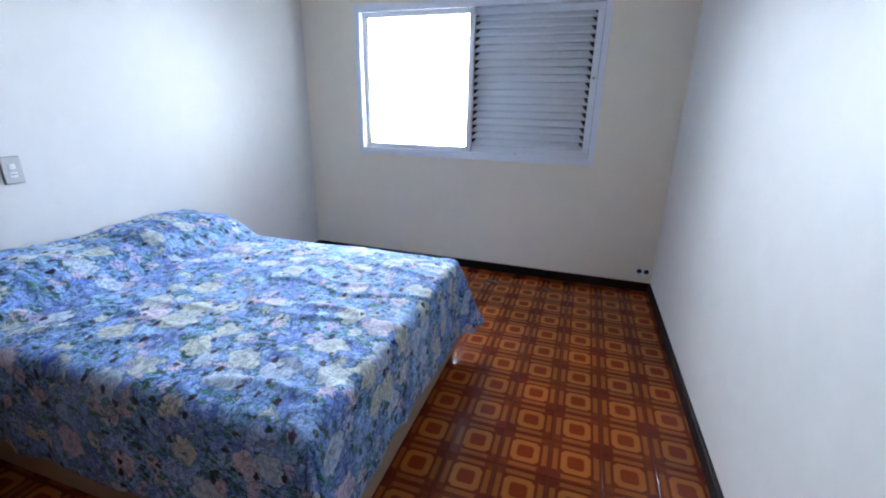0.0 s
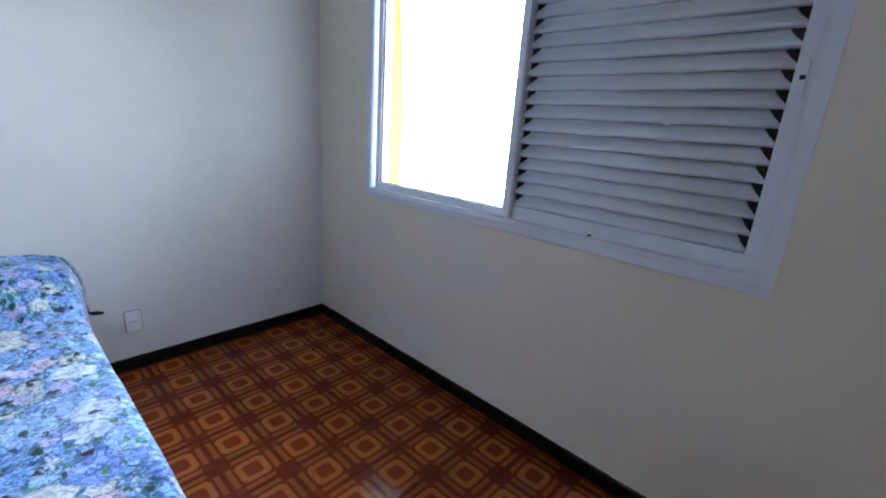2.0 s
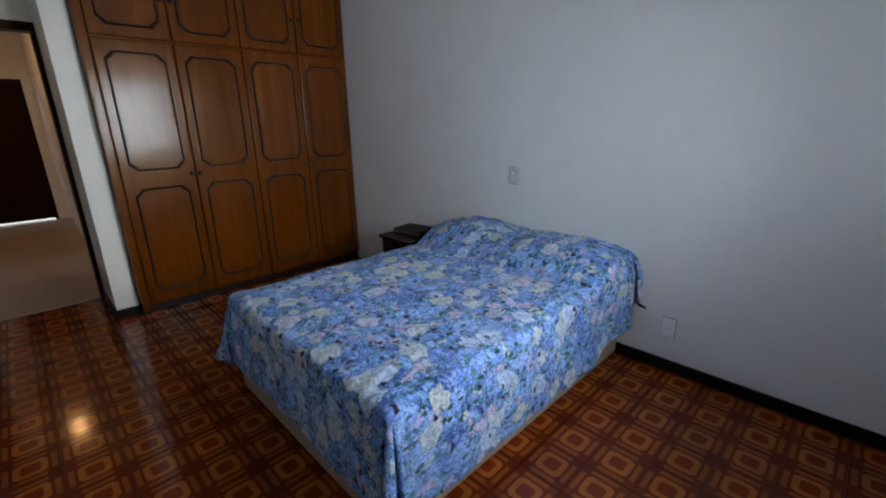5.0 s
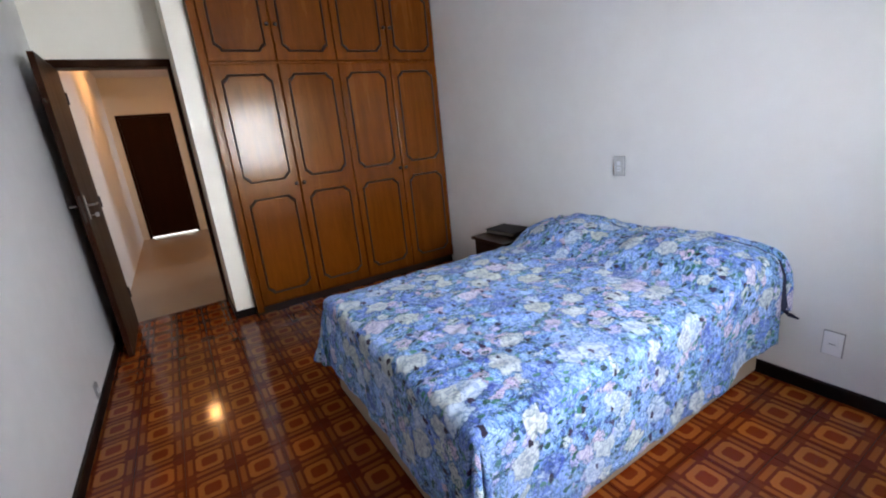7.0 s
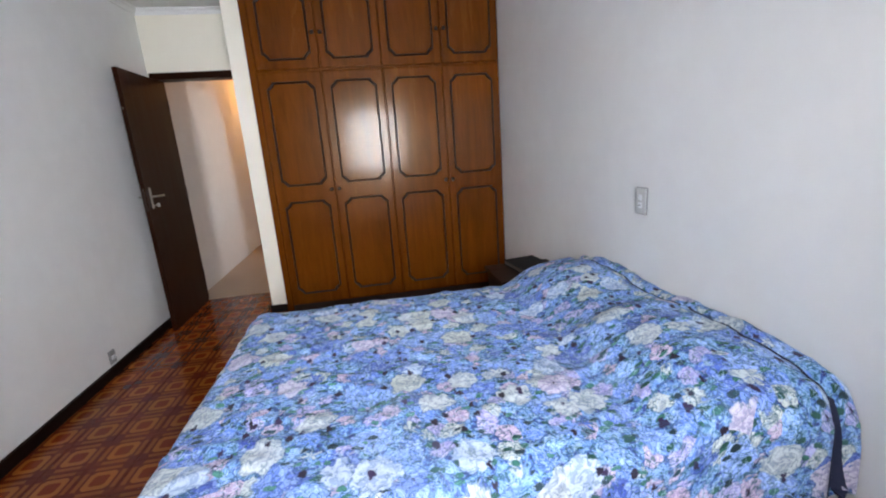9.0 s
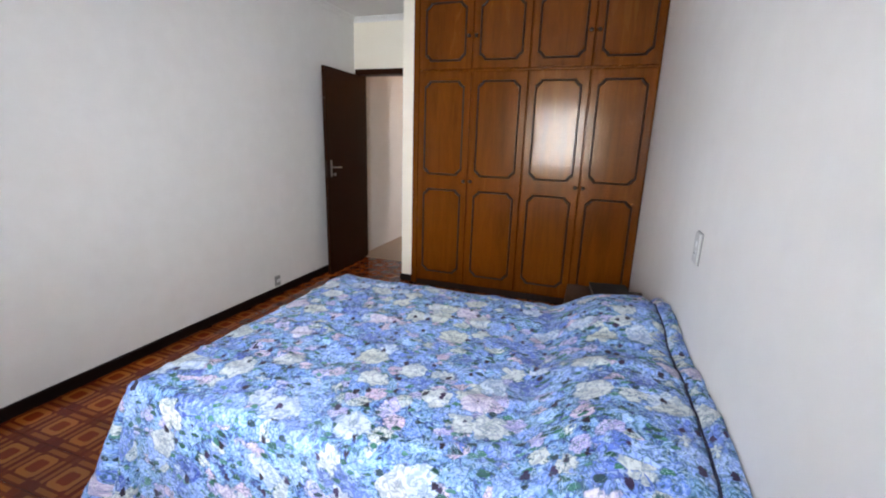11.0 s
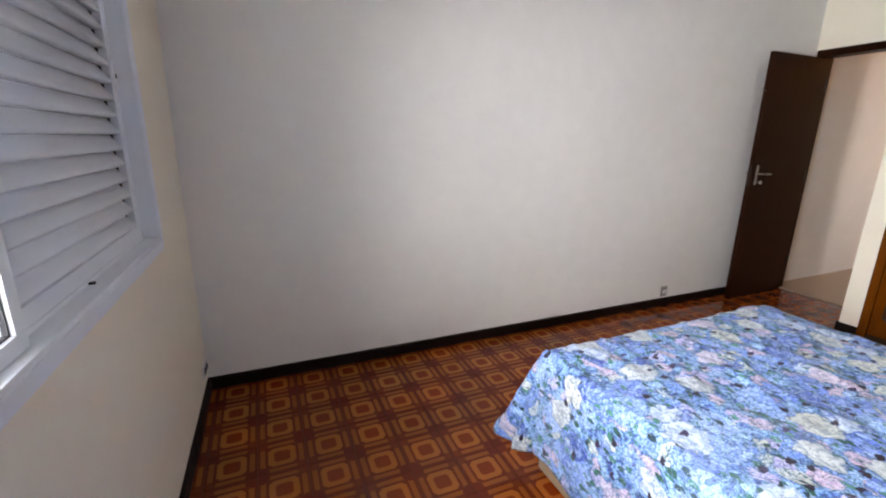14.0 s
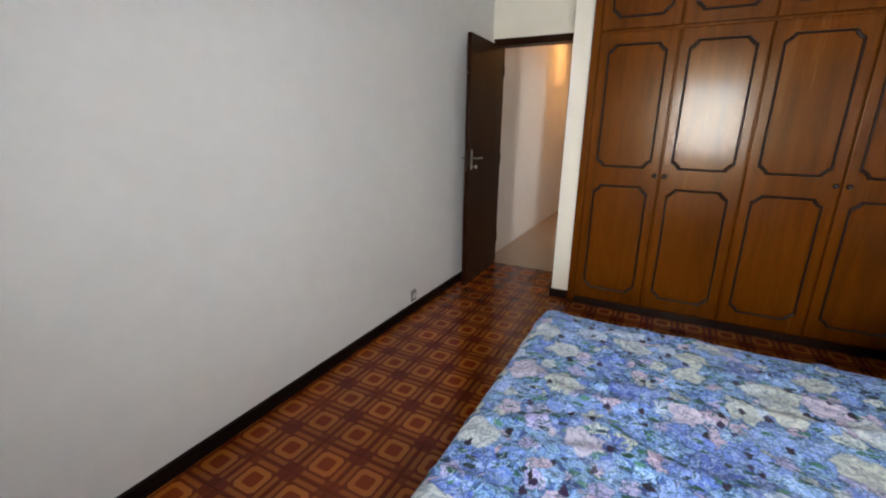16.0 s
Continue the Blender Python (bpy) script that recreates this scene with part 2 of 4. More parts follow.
def floral_material():
    k = Mat("floral_bedspread_cotton", 0.85)
    k.put("Sheen Weight", 0.06)
    uv = k.coord("UV")
    wob = k.add(uv, k.noise(uv, 6, 2, 0.5, 0, True), 0.06)
    fine = k.add(uv, k.noise(uv, 38, 2, 0.55, 0, True), 0.016)
    # ground: dense small leaves in blue-green and navy
    g = k.noise(fine, 34, 3, 0.6, 1.2)
    c = k.ramp(g, ((0.30, (0.05, 0.06, 0.24)), (0.40, (0.10, 0.18, 0.44)), (0.48, (0.22, 0.36, 0.64)), (0.56, (0.38, 0.52, 0.76)), (0.64, (0.18, 0.33, 0.50)), (0.72, (0.08, 0.19, 0.30))))

    def bloom(c, vec, scale, size, keep, stops, petals, rag, kind):
        """Flowers in the cells of a plane: roses with curled petals, or heads of small florets, or leaves."""
        vor = k.voronoi(vec, scale)
        d = vor[0]
        r, gg, bb = k.sep(vor[1])
        loc = k.t.nodes.new("ShaderNodeVectorMath")
        loc.operation = "SUBTRACT"
        k.t.links.new(k.mapped(vec, (scale, scale, scale)), loc.inputs[0])
        k.t.links.new(k.mapped(vor[2], (scale, scale, scale)), loc.inputs[1])
        lx, ly, _ = k.sep(loc.outputs[0])
        ang = k.math("ARCTAN2", ly, lx)
        lobes = k.math("ABSOLUTE", k.math("SINE", k.math("MULTIPLY_ADD", ang, petals / 2, k.math("MULTIPLY", r, 20.0))))
        frayed = k.math("MULTIPLY", k.math("SUBTRACT", k.noise(fine, scale * 3.5, 3, 0.6), 0.5), rag)
        edge = k.math("SUBTRACT", k.math("ADD", d, frayed), k.math("MULTIPLY", lobes, 0.09))
        mask = k.math("MULTIPLY", k.math("SUBTRACT", 1.0, k.step(size - 0.03, size + 0.03, edge)), k.math("LESS_THAN", gg, keep))
        tone = k.ramp(r, stops, "CONSTANT")
        if kind == "rose":
            turns = k.math("ADD", k.math("MULTIPLY", d, 17.0), k.math("MULTIPLY", k.noise(fine, scale * 3.2, 3, 0.6, 0.8), 22.0))
            curl = k.math("SINE", k.math("ADD", turns, k.math("MULTIPLY", ang, 2.0)))
            tone2 = k.mix(k.math("MULTIPLY", k.step(0.1, 1.0, curl), 0.48), tone, k.mix(1.0, tone, (0.50, 0.56, 0.74), "MULTIPLY"))
            tone2 = k.mix(k.math("MULTIPLY", k.step(0.3, 1.0, k.math("MULTIPLY", curl, -1.0)), 0.45), tone2, k.mix(0.55, tone2, (0.88, 0.88, 0.88)))
        elif kind == "head":
            cells = k.add(vec, k.noise(uv, 60, 3, 0.6, 0, True), 0.014)
            fl = k.voronoi(cells, scale * 5.6)
            fr, _, _ = k.sep(fl[1])
            gap = k.voronoi(cells, scale * 5.6, "DISTANCE_TO_EDGE")[0]
            lit = k.mix(k.math("MULTIPLY", fr, 0.55), tone, (0.60, 0.70, 0.88))
            tone2 = k.mix(k.math("MULTIPLY", k.step(0.14, 0.02, gap), 0.5), lit, k.mix(1.0, tone, (0.36, 0.42, 0.62), "MULTIPLY"))
        else:
            tone2 = k.mix(k.math("MULTIPLY", d, 0.9), tone, k.mix(1.0, tone, (0.5, 0.6, 0.7), "MULTIPLY"))
        # deeper tone towards the heart of each flower
        heart = k.math("MULTIPLY", k.math("SUBTRACT", 1.0, k.step(0.02, 0.26, d)), 0.4)
        tone2 = k.mix(heart, tone2, k.mix(1.0, tone2, (0.62, 0.62, 0.72), "MULTIPLY"))
        # thin dark outline where one flower lies over the next
        rim = k.math("MULTIPLY", k.math("MULTIPLY", k.step(size + 0.10, size + 0.02, edge), k.math("LESS_THAN", gg, keep)), 0.38)
        c = k.mix(rim, c, k.mix(1.0, c, (0.28, 0.36, 0.46), "MULTIPLY"))
        return k.mix(mask, c, tone2)

    green = ((0.0, (0.035, 0.17, 0.13)), (0.3, (0.09, 0.29, 0.23)), (0.6, (0.03, 0.085, 0.11)), (0.8, (0.15, 0.36, 0.31)))
    wine = ((0.0, (0.04, 0.012, 0.06)), (0.6, (0.07, 0.025, 0.12)))
    small = ((0.0, (0.50, 0.46, 0.70)), (0.22, (0.60, 0.48, 0.62)), (0.40, (0.25, 0.38, 0.74)), (0.62, (0.56, 0.57, 0.58)), (0.76, (0.36, 0.52, 0.80)))
    blue = ((0.0, (0.17, 0.27, 0.66)), (0.35, (0.28, 0.41, 0.76)), (0.65, (0.11, 0.18, 0.54)), (0.85, (0.36, 0.48, 0.80)))
    cream = ((0.0, (0.52, 0.54, 0.58)), (0.4, (0.49, 0.55, 0.68)), (0.7, (0.53, 0.54, 0.54)), (0.88, (0.56, 0.50, 0.62)))
    c = bloom(c, k.mapped(fine, (1, 1.7, 1), (2.2, 0.4, 0), (0, 0, 0.7)), 27, 0.36, 0.40, green, 2, 0.25, "leaf")
    c = bloom(c, k.mapped(wob, (1, 1, 1), (0.7, 4.2, 0)), 15, 0.47, 0.90, small, 5, 0.45, "rose")
    c = bloom(c, k.mapped(wob, (1, 1, 1), (3.3, 1.9, 0)), 8.6, 0.47, 0.66, blue, 9, 0.50, "head")
    c = bloom(c, k.mapped(fine, (1, 1.7, 1), (1.3, 6.3, 0), (0, 0, 2.1)), 26, 0.34, 0.22, green, 2, 0.3, "leaf")
    # thin inked veins and outlines among the leaves
    def veins(c, at, scale, width, strength, ink):
        n = k.noise(k.mapped(fine, (1, 1, 1), at), scale, 2, 0.5, 0.8)
        line = k.step(width, width * 0.3, k.math("ABSOLUTE", k.math("SUBTRACT", n, 0.5)))
        return k.mix(k.math("MULTIPLY", line, strength), c, ink)

    c = veins(c, (4.0, 1.0, 0), 30, 0.030, 0.70, (0.03, 0.13, 0.16))
    c = veins(c, (1.0, 8.0, 0), 24, 0.016, 0.55, (0.55, 0.64, 0.78))
    c = bloom(c, k.mapped(wob, (1, 1, 1), (9.1, 6.4, 0)), 8.2, 0.42, 0.50, cream, 6, 0.50, "rose")
    c = bloom(c, k.mapped(fine, (1.5, 1, 1), (9.2, 3.4, 0), (0, 0, 0.5)), 22, 0.27, 0.14, wine, 3, 0.4, "leaf")
    c = veins(c, (6.0, 3.0, 0), 21, 0.020, 0.42, (0.06, 0.14, 0.20))
    # faded, unevenly washed print
    wash = k.noise(uv, 3.2, 3, 0.6)
    c = k.mix(k.math("MULTIPLY", k.step(0.45, 0.75, wash), 0.25), c, (0.46, 0.52, 0.68))
    deep = k.t.nodes.new("ShaderNodeGamma")
    k.plug(deep.inputs[0], c)
    deep.inputs[1].default_value = 1.5
    k.put("Base Color", k.mix(1.0, deep.outputs[0], (1.22, 1.29, 1.22), "MULTIPLY"))
    k.bump(k.math("ADD", k.noise(uv, 900, 2), k.math("MULTIPLY", k.noise(uv, 24, 4, 0.6), 5.0)), 0.35, 0.002)
    return k.m


FLORAL = floral_material()


# ---- mesh helpers ----
def bm_box(x0, x1, y0, y1, z0, z1, bevel=0.0, seg=2, bm=None):
    own = bmesh.new()
    bmesh.ops.create_cube(own, size=1.0, matrix=Matrix.Translation(((x0 + x1) / 2, (y0 + y1) / 2, (z0 + z1) / 2)) @ Matrix.Diagonal((abs(x1 - x0), abs(y1 - y0), abs(z1 - z0), 1)))
    if bevel:
        bmesh.ops.bevel(own, geom=own.edges[:], offset=bevel, segments=seg, profile=0.5, affect="EDGES")
    if bm is None:
        return own
    join(bm, own)
    return bm


def join(bm, other, m=None):
    if m is not None:
        other.transform(m)
    me = bpy.data.meshes.new("tmp")
    other.to_mesh(me)
    bm.from_mesh(me)
    bpy.data.meshes.remove(me)
    other.free()


def bm_cyl(r, h, seg=20, r2=None, bevel=0.0):
    """A cylinder along z from 0 to h."""
    bm = bmesh.new()
    bmesh.ops.create_cone(bm, cap_ends=True, segments=seg, radius1=r, radius2=r if r2 is None else r2, depth=h, matrix=Matrix.Translation((0, 0, h / 2)))
    if bevel:
        rim = [e for e in bm.edges if abs(e.verts[0].co.z - e.verts[1].co.z) < 1e-6]
        bmesh.ops.bevel(bm, geom=rim, offset=bevel, segments=2, profile=0.5, affect="EDGES")
    return bm


def bm_lathe(profile, seg=20):
    """profile: (radius, height) from bottom to top."""
    bm = bmesh.new()
    rings = [[bm.verts.new((r * math.cos(a * math.tau / seg), r * math.sin(a * math.tau / seg), z)) for a in range(seg)] for r, z in profile]
    for a, b in zip(rings, rings[1:]):
        for i in range(seg):
            bm.faces.new((a[i], a[(i + 1) % seg], b[(i + 1) % seg], b[i]))
    bm.faces.new(rings[0][::-1])
    bm.faces.new(rings[-1])
    return bm


def bm_tube(points, r, seg=8):
    """A round rod through the points."""
    bm = bmesh.new()
    pts = [Vector(p) for p in points]
    rings = []
    up = Vector((0.123, 0.45, 0.88))
    for i, p in enumerate(pts):
        d = (pts[min(i + 1, len(pts) - 1)] - pts[max(i - 1, 0)]).normalized()
        a = d.cross(up).normalized()
        b = d.cross(a)
        rings.append([bm.verts.new(p + r * (math.cos(k * math.tau / seg) * a + math.sin(k * math.tau / seg) * b)) for k in range(seg)])
    for a, b in zip(rings, rings[1:]):
        for i in range(seg):
            bm.faces.new((a[i], a[(i + 1) % seg], b[(i + 1) % seg], b[i]))
    bm.faces.new(rings[0][::-1])
    bm.faces.new(rings[-1])
    return bm


def mesh_of(name, bm, material, smooth=False):
    bmesh.ops.recalc_face_normals(bm, faces=bm.faces[:])
    me = bpy.data.meshes.new(name)
    bm.to_mesh(me)
    bm.free()
    me.materials.append(material)
    if smooth:
        for p in me.polygons:
            p.use_smooth = True
    return me


def part(name, bm, material, parent=None, label="", m=None, smooth=False):
    ob = new(name, mesh_of(name, bm, material, smooth))
    if m is not None:
        ob.matrix_basis = m
    ob.parent = parent
    if label:
        ob["label"] = label
    return ob


def empty(name, m=None, label="", category="", group="", kind=""):
    ob = new(name)
    ob.empty_display_size = 0.1
    if m is not None:
        ob.matrix_basis = m
    return tagged(ob, label, category, group, kind)


def struct(name, bm, material, label, category, m=None):
    return tagged(part(name, bm, material, m=m), label, category, kind="structure")


# ---- the plan ----
XW, XE = -2.515, 0.55          # west and east wall faces
YN, YD = 3.505, -1.53          # window wall at its west end, door wall
YP = -0.945                    # face of the pier beside the wardrobe
YW = -0.835                    # wardrobe doors
H = 2.71                       # ceiling
PX0, PX1 = -0.468, -0.315      # pier
CE, CW, CY = 0.57, -0.46, -6.2 # corridor walls and far end
NORTH = pose(XW, YN, 0, 0, 0, -0.9)   # along the window wall; x from the west corner, y outwards
WX0, WX1, WZ0, WZ1 = 0.53, 2.50, 0.99, 2.115   # window opening along that wall
LN = 3.07

# ---- large structure ----
bm = bm_box(-0.25, WX0, 0, 0.235, -0.1, H + 0.1)
for box in ((WX1, LN + 0.25, -0.1, H + 0.1), (WX0, WX1, -0.1, WZ0), (WX0, WX1, WZ1, H + 0.1)):
    bm_box(box[0], box[1], 0, 0.225, box[2], box[3], bm=bm)
wall_north = struct("wall_north", bm, CREAM, "cream painted wall with the wide bedroom window", "wall", NORTH)
bm = bm_box(-0.25, WX0, 0.237, 0.25, -0.1, H + 0.1)
for box in ((WX1, LN + 0.25, -0.1, H + 0.1), (WX0, WX1, -0.1, WZ0), (WX0, WX1, WZ1, H + 0.1)):
    bm_box(box[0], box[1], 0.227, 0.24, box[2], box[3], bm=bm)
part("outer_render", bm, YELLOW, wall_north, "yellow painted outside of the wall")
bm = bm_box(WX0 - 0.012, WX0 + 0.004, 0.13, 0.245, WZ0, WZ1)
part("reveal", bm, YELLOW, wall_north, "yellow painted window reveal")
struct("wall_west", bm_box(XW - 0.2, XW, YD - 0.2, YN + 0.04, -0.1, H + 0.1), WALL, "plain white painted wall behind the bed", "wall")
struct("wall_east", bm_box(XE, XE + 0.2, YD - 0.1, YN - 0.02, -0.1, H + 0.1), WALL, "long plain white painted wall", "wall")
# door wall: opening from DX0 to DX1
DX0, DX1, DZ = -0.285, 0.475, 2.125
bm = bm_box(DX1 + 0.05, XE + 0.25, YD - 0.12, YD, -0.1, H + 0.1)
bm_box(DX0 - 0.03, DX1 + 0.05, YD - 0.12, YD, DZ + 0.05, H + 0.1, bm=bm)
bm_box(XW - 0.2, DX0 - 0.03, YD - 0.12, YD, -0.1, H + 0.1, bm=bm)
struct("wall_south", bm, CREAM, "cream painted wall over the bedroom door", "wall")
struct("pier", bm_box(PX0, PX1, YD, YP, 0.0, H + 0.05, 0.004), CREAM, "narrow cream painted pier beside the built-in wardrobe", "pier")
struct("ceiling", bm_box(XW - 0.1, XE + 0.1, YD - 0.1, YN + 0.1, H, H + 0.12), CEIL, "plain off-white plaster ceiling", "ceiling")
# cornice: a small cove along the ceiling
def cove(length):
    bm = bmesh.new()
    prof = [(0, 0), (0, -0.05), (0.008, -0.05), (0.014, -0.035), (0.026, -0.02), (0.04, -0.012), (0.046, -0.006), (0.046, 0)]
    a = [bm.verts.new((0, x, z)) for x, z in prof]
    b = [bm.verts.new((length, x, z)) for x, z in prof]
    for i in range(len(prof) - 1):
        bm.faces.new((a[i], a[i + 1], b[i + 1], b[i]))
    bm.faces.new(a)
    bm.faces.new(b[::-1])
    return bm


cornice = empty("cornice", None, "small white plaster cornice round the ceiling", "cornice", kind="structure")
for m, n in ((pose(XE - 0.0, YD, H, 0, 0, 90), YN - YD - 0.06), (pose(PX1, YP, H, 0, 0, -90), YP - YD), (pose(PX0, YP + 0.0, H, 0, 0, 0) , PX1 - PX0), (pose(XE, YD, H, 0, 0, 0) @ pose(-(XE - PX1), 0, 0), XE - PX1), (pose(XW, YN, H, 0, 0, -90), YN - YW), (NORTH @ pose(LN, 0, H, 0, 0, 180), LN)):
    part("cove", cove(n), CEIL, cornice, m=m)

# skirting
def skirt(length, m, parent):
    bm = bm_box(0, length, 0, 0.016, 0, 0.07)
    top = [e for e in bm.edges if all(v.co.z > 0.06 and v.co.y > 0.01 for v in e.verts)]
    bmesh.ops.bevel(bm, geom=top, offset=0.008, segments=3, profile=0.5, affect="EDGES")
    part("board", bm, SKIRT, parent, m=m)


baseboard = empty("baseboard", None, "dark brown wooden skirting along the walls", "baseboard", kind="structure")
skirt(YN - YD - 0.06, pose(XE, YD, 0, 0, 0, 90), baseboard)
skirt(YN - YW - 0.6, pose(XW, YN - 0.002, 0, 0, 0, -90), baseboard)
skirt(LN - 0.02, NORTH @ pose(LN - 0.004, 0, 0, 0, 0, 180), baseboard)
skirt(YP - YD, pose(PX1, YP, 0, 0, 0, -90), baseboard)
skirt(PX1 - PX0, pose(PX1, YP, 0, 0, 0, 180) @ pose(0, -0.016, 0), baseboard)

# corridor beyond the door
bm = bm_box(CE, CE + 0.15, CY - 0.1, YD - 0.12, -0.1, H + 0.1)
struct("wall_corridor_east", bm, WALL, "white corridor wall in warm light", "wall")
# two doorways added in its unseen west side admit the next room's stand-in daylight
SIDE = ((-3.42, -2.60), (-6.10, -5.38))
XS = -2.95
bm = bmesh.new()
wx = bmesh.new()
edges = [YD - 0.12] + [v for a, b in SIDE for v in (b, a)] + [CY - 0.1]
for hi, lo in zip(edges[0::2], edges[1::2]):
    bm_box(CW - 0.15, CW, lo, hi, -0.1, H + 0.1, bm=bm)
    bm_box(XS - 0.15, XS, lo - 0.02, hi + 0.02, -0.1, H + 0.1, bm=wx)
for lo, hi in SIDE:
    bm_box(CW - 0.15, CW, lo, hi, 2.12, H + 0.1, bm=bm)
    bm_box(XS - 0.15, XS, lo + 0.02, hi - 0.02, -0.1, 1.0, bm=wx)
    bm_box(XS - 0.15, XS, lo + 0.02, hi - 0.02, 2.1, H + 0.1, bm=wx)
struct("wall_corridor_west", bm, WALL, "unseen white corridor wall with two doorways added to admit light", "wall")
struct("wall_side_room", wx, WALL, "unseen white wall with two openings added for the side lamps", "wall")
struct("wall_side_south", bm_box(XS - 0.15, CW - 0.15, CY - 0.22, CY - 0.1, -0.1, H + 0.1), WALL, "plain white wall closing the next room", "wall")
struct("ceiling_corridor", bm_box(XS - 0.15, CE + 0.1, CY - 0.1, YD - 0.1, H + 0.001, H + 0.12), CEIL, "plain corridor ceiling", "ceiling")
struct("floor_corridor", bm_box(XS - 0.15, CE + 0.1, CY - 1.6, YD - 0.06, -0.1, 0.003), STONE, "beige stone corridor floor", "floor")
bm = bm_box(CW - 0.2, -0.33, CY - 0.12, CY, -0.1, H + 0.1)
bm_box(0.47, CE + 0.1, CY - 0.12, CY, -0.1, H + 0.1, bm=bm)
bm_box(-0.33, 0.47, CY - 0.12, CY, 2.12, H + 0.1, bm=bm)
struct("wall_corridor_end", bm, CREAM, "wall at the far end of the corridor", "wall")
door_2 = empty("door_2", None, "closed dark wooden door at the corridor's end", "door", kind="structure")
part("leaf", bm_box(-0.29, 0.43, CY - 0.08, CY - 0.04, 0.025, 2.08, 0.003), DOORWOOD, door_2)
bm = bm_box(-0.33, -0.29, CY - 0.11, CY + 0.008, 0.003, 2.12)
bm_box(0.43, 0.47, CY - 0.11, CY + 0.008, 0.003, 2.12, bm=bm)
bm_box(-0.29, 0.43, CY - 0.11, CY + 0.008, 2.08, 2.12, bm=bm)
part("frame", bm, DOORWOOD, door_2)

ceiling_lamp = empty("ceiling_lamp", pose(0.155, -4.3, H), "small round ceiling lamp glowing warm in the corridor", "ceiling lamp")
part("rim", bm_lathe([(0.062, -0.026), (0.078, -0.022), (0.08, -0.012), (0.08, 0.0)], 28), ALU, ceiling_lamp, smooth=True)
part("diffuser", bm_lathe([(0.003, -0.040), (0.025, -0.038), (0.045, -0.033), (0.056, -0.027)], 24), GLOW, ceiling_lamp, "glowing warm glass diffuser", smooth=True)

# ---- outside ----
struct("ground", bm_box(-600, 600, -600, 600, -3.4, -3.2), CONCRETE, "pale grey paved ground", "ground")


def facade_house(x, y, w, d, h, rows):
    """A pale rendered block with rows of small framed windows on its sunny side."""
    house = empty("house", pose(x, y, -3.2), "pale rendered building across the street in full sun", "house")
    part("wall", bm_box(-w / 2, w / 2, 0, d, 0, h, 0.02), FACADE, house)
    part("roof", bm_box(-w / 2 - 0.3, w / 2 + 0.3, -0.3, d + 0.3, h, h + 0.25, 0.03), CONCRETE, house)
    for i in range(4):
        for z in rows:
            x0 = -w / 2 + 1.6 + i * w / 4
            win = part("window", bm_box(x0, x0 + 0.7, -0.03, 0.02, z, z + 1.0, 0.01), ALU, house)
            part("pane", bm_box(x0 + 0.06, x0 + 0.64, -0.034, -0.026, z + 0.07, z + 0.93), DARKPANE, win)
    return house


facade_house(-17, 12, 22, 9, 15, (1.2, 4.4))
facade_house(4, 15, 17, 9, 14, (1.2, 4.4, 7.6))
cable = tagged(part("cable", bm_tube([(-10 + 1.5 * k, 12.0 + 0.25 * k, 3.4 - 0.016 * k * (12 - k) + 0.1 * k) for k in range(13)], 0.012, 6), RUBBER), "thin dark overhead cable strung between the buildings", "cable")

# ---- bedroom door ----
door_1 = empty("door_1", None, "dark brown wooden bedroom door standing open", "door", kind="structure")
bm = bm_box(DX0 - 0.03, DX0, YD - 0.13, YD + 0.012, 0, DZ + 0.05, 0.003)
bm_box(DX1, DX1 + 0.05, YD - 0.13, YD + 0.012, 0, DZ + 0.05, 0.003, bm=bm)
part("frame_post", bm, DOORWOOD, door_1)
part("frame_head", bm_box(DX0 - 0.03, DX1 + 0.06, YD - 0.128, YD + 0.016, DZ, DZ + 0.06, 0.003), DOORWOOD, door_1)
leaf_m = pose(DX1 - 0.01, YD + 0.005, 0.01, 0, 0, 90.5)
LEAF = 0.765
leaf = part("leaf", bm_box(0, LEAF, -0.002, 0.033, 0, 2.095, 0.003), DOORWOOD, door_1, m=leaf_m)
# lever handle with its long plate, on the room side
for side, y0 in (("in", 0.034), ("out", -0.003)):
    s = 1 if side == "in" else -1
    bm = bm_box(LEAF - 0.078, LEAF - 0.050, y0, y0 + s * 0.006, 1.035, 1.20, 0.0015)
    part("handle_plate", bm, STEEL, leaf, "worn chrome handle plate")
    bm = bm_tube([(LEAF - 0.065, y0, 1.13), (LEAF - 0.065, y0 + s * 0.045, 1.13), (LEAF - 0.075, y0 + s * 0.052, 1.13), (LEAF - 0.18, y0 + s * 0.05, 1.128)], 0.008, 10)
    part("lever", bm, STEEL, leaf, "chrome lever", smooth=True)
    if s > 0:
        bm = bm_tube([(LEAF - 0.065, y0 + 0.006, 1.06), (LEAF - 0.065, y0 + 0.035, 1.06)], 0.004, 8)
        bm_box(LEAF - 0.07, LEAF - 0.06, y0 + 0.033, y0 + 0.055, 1.045, 1.075, 0.002, bm=bm)
        part("key", bm, STEEL, leaf, "small steel key in the lock")
part("lock_plate", bm_box(LEAF + 0.0, LEAF + 0.002, 0.008, 0.024, 1.02, 1.20), KNOB, leaf)
bm = bm_tube([(LEAF + 0.001, 0.016, 1.8), (LEAF + 0.03, 0.016, 1.8), (LEAF + 0.038, 0.016, 1.815)], 0.004, 8)
part("hook", bm, STEEL, leaf, "small metal hook")
for z in (0.25, 1.05, 1.85):
    part("hinge", bm_cyl(0.007, 0.09, 12), KNOB, leaf, m=pose(-0.004, 0.036, z))

# ---- window ----
window_1 = empty("window_1", NORTH, "white aluminium window with a glazed half and a louvred shutter half", "window", kind="structure")


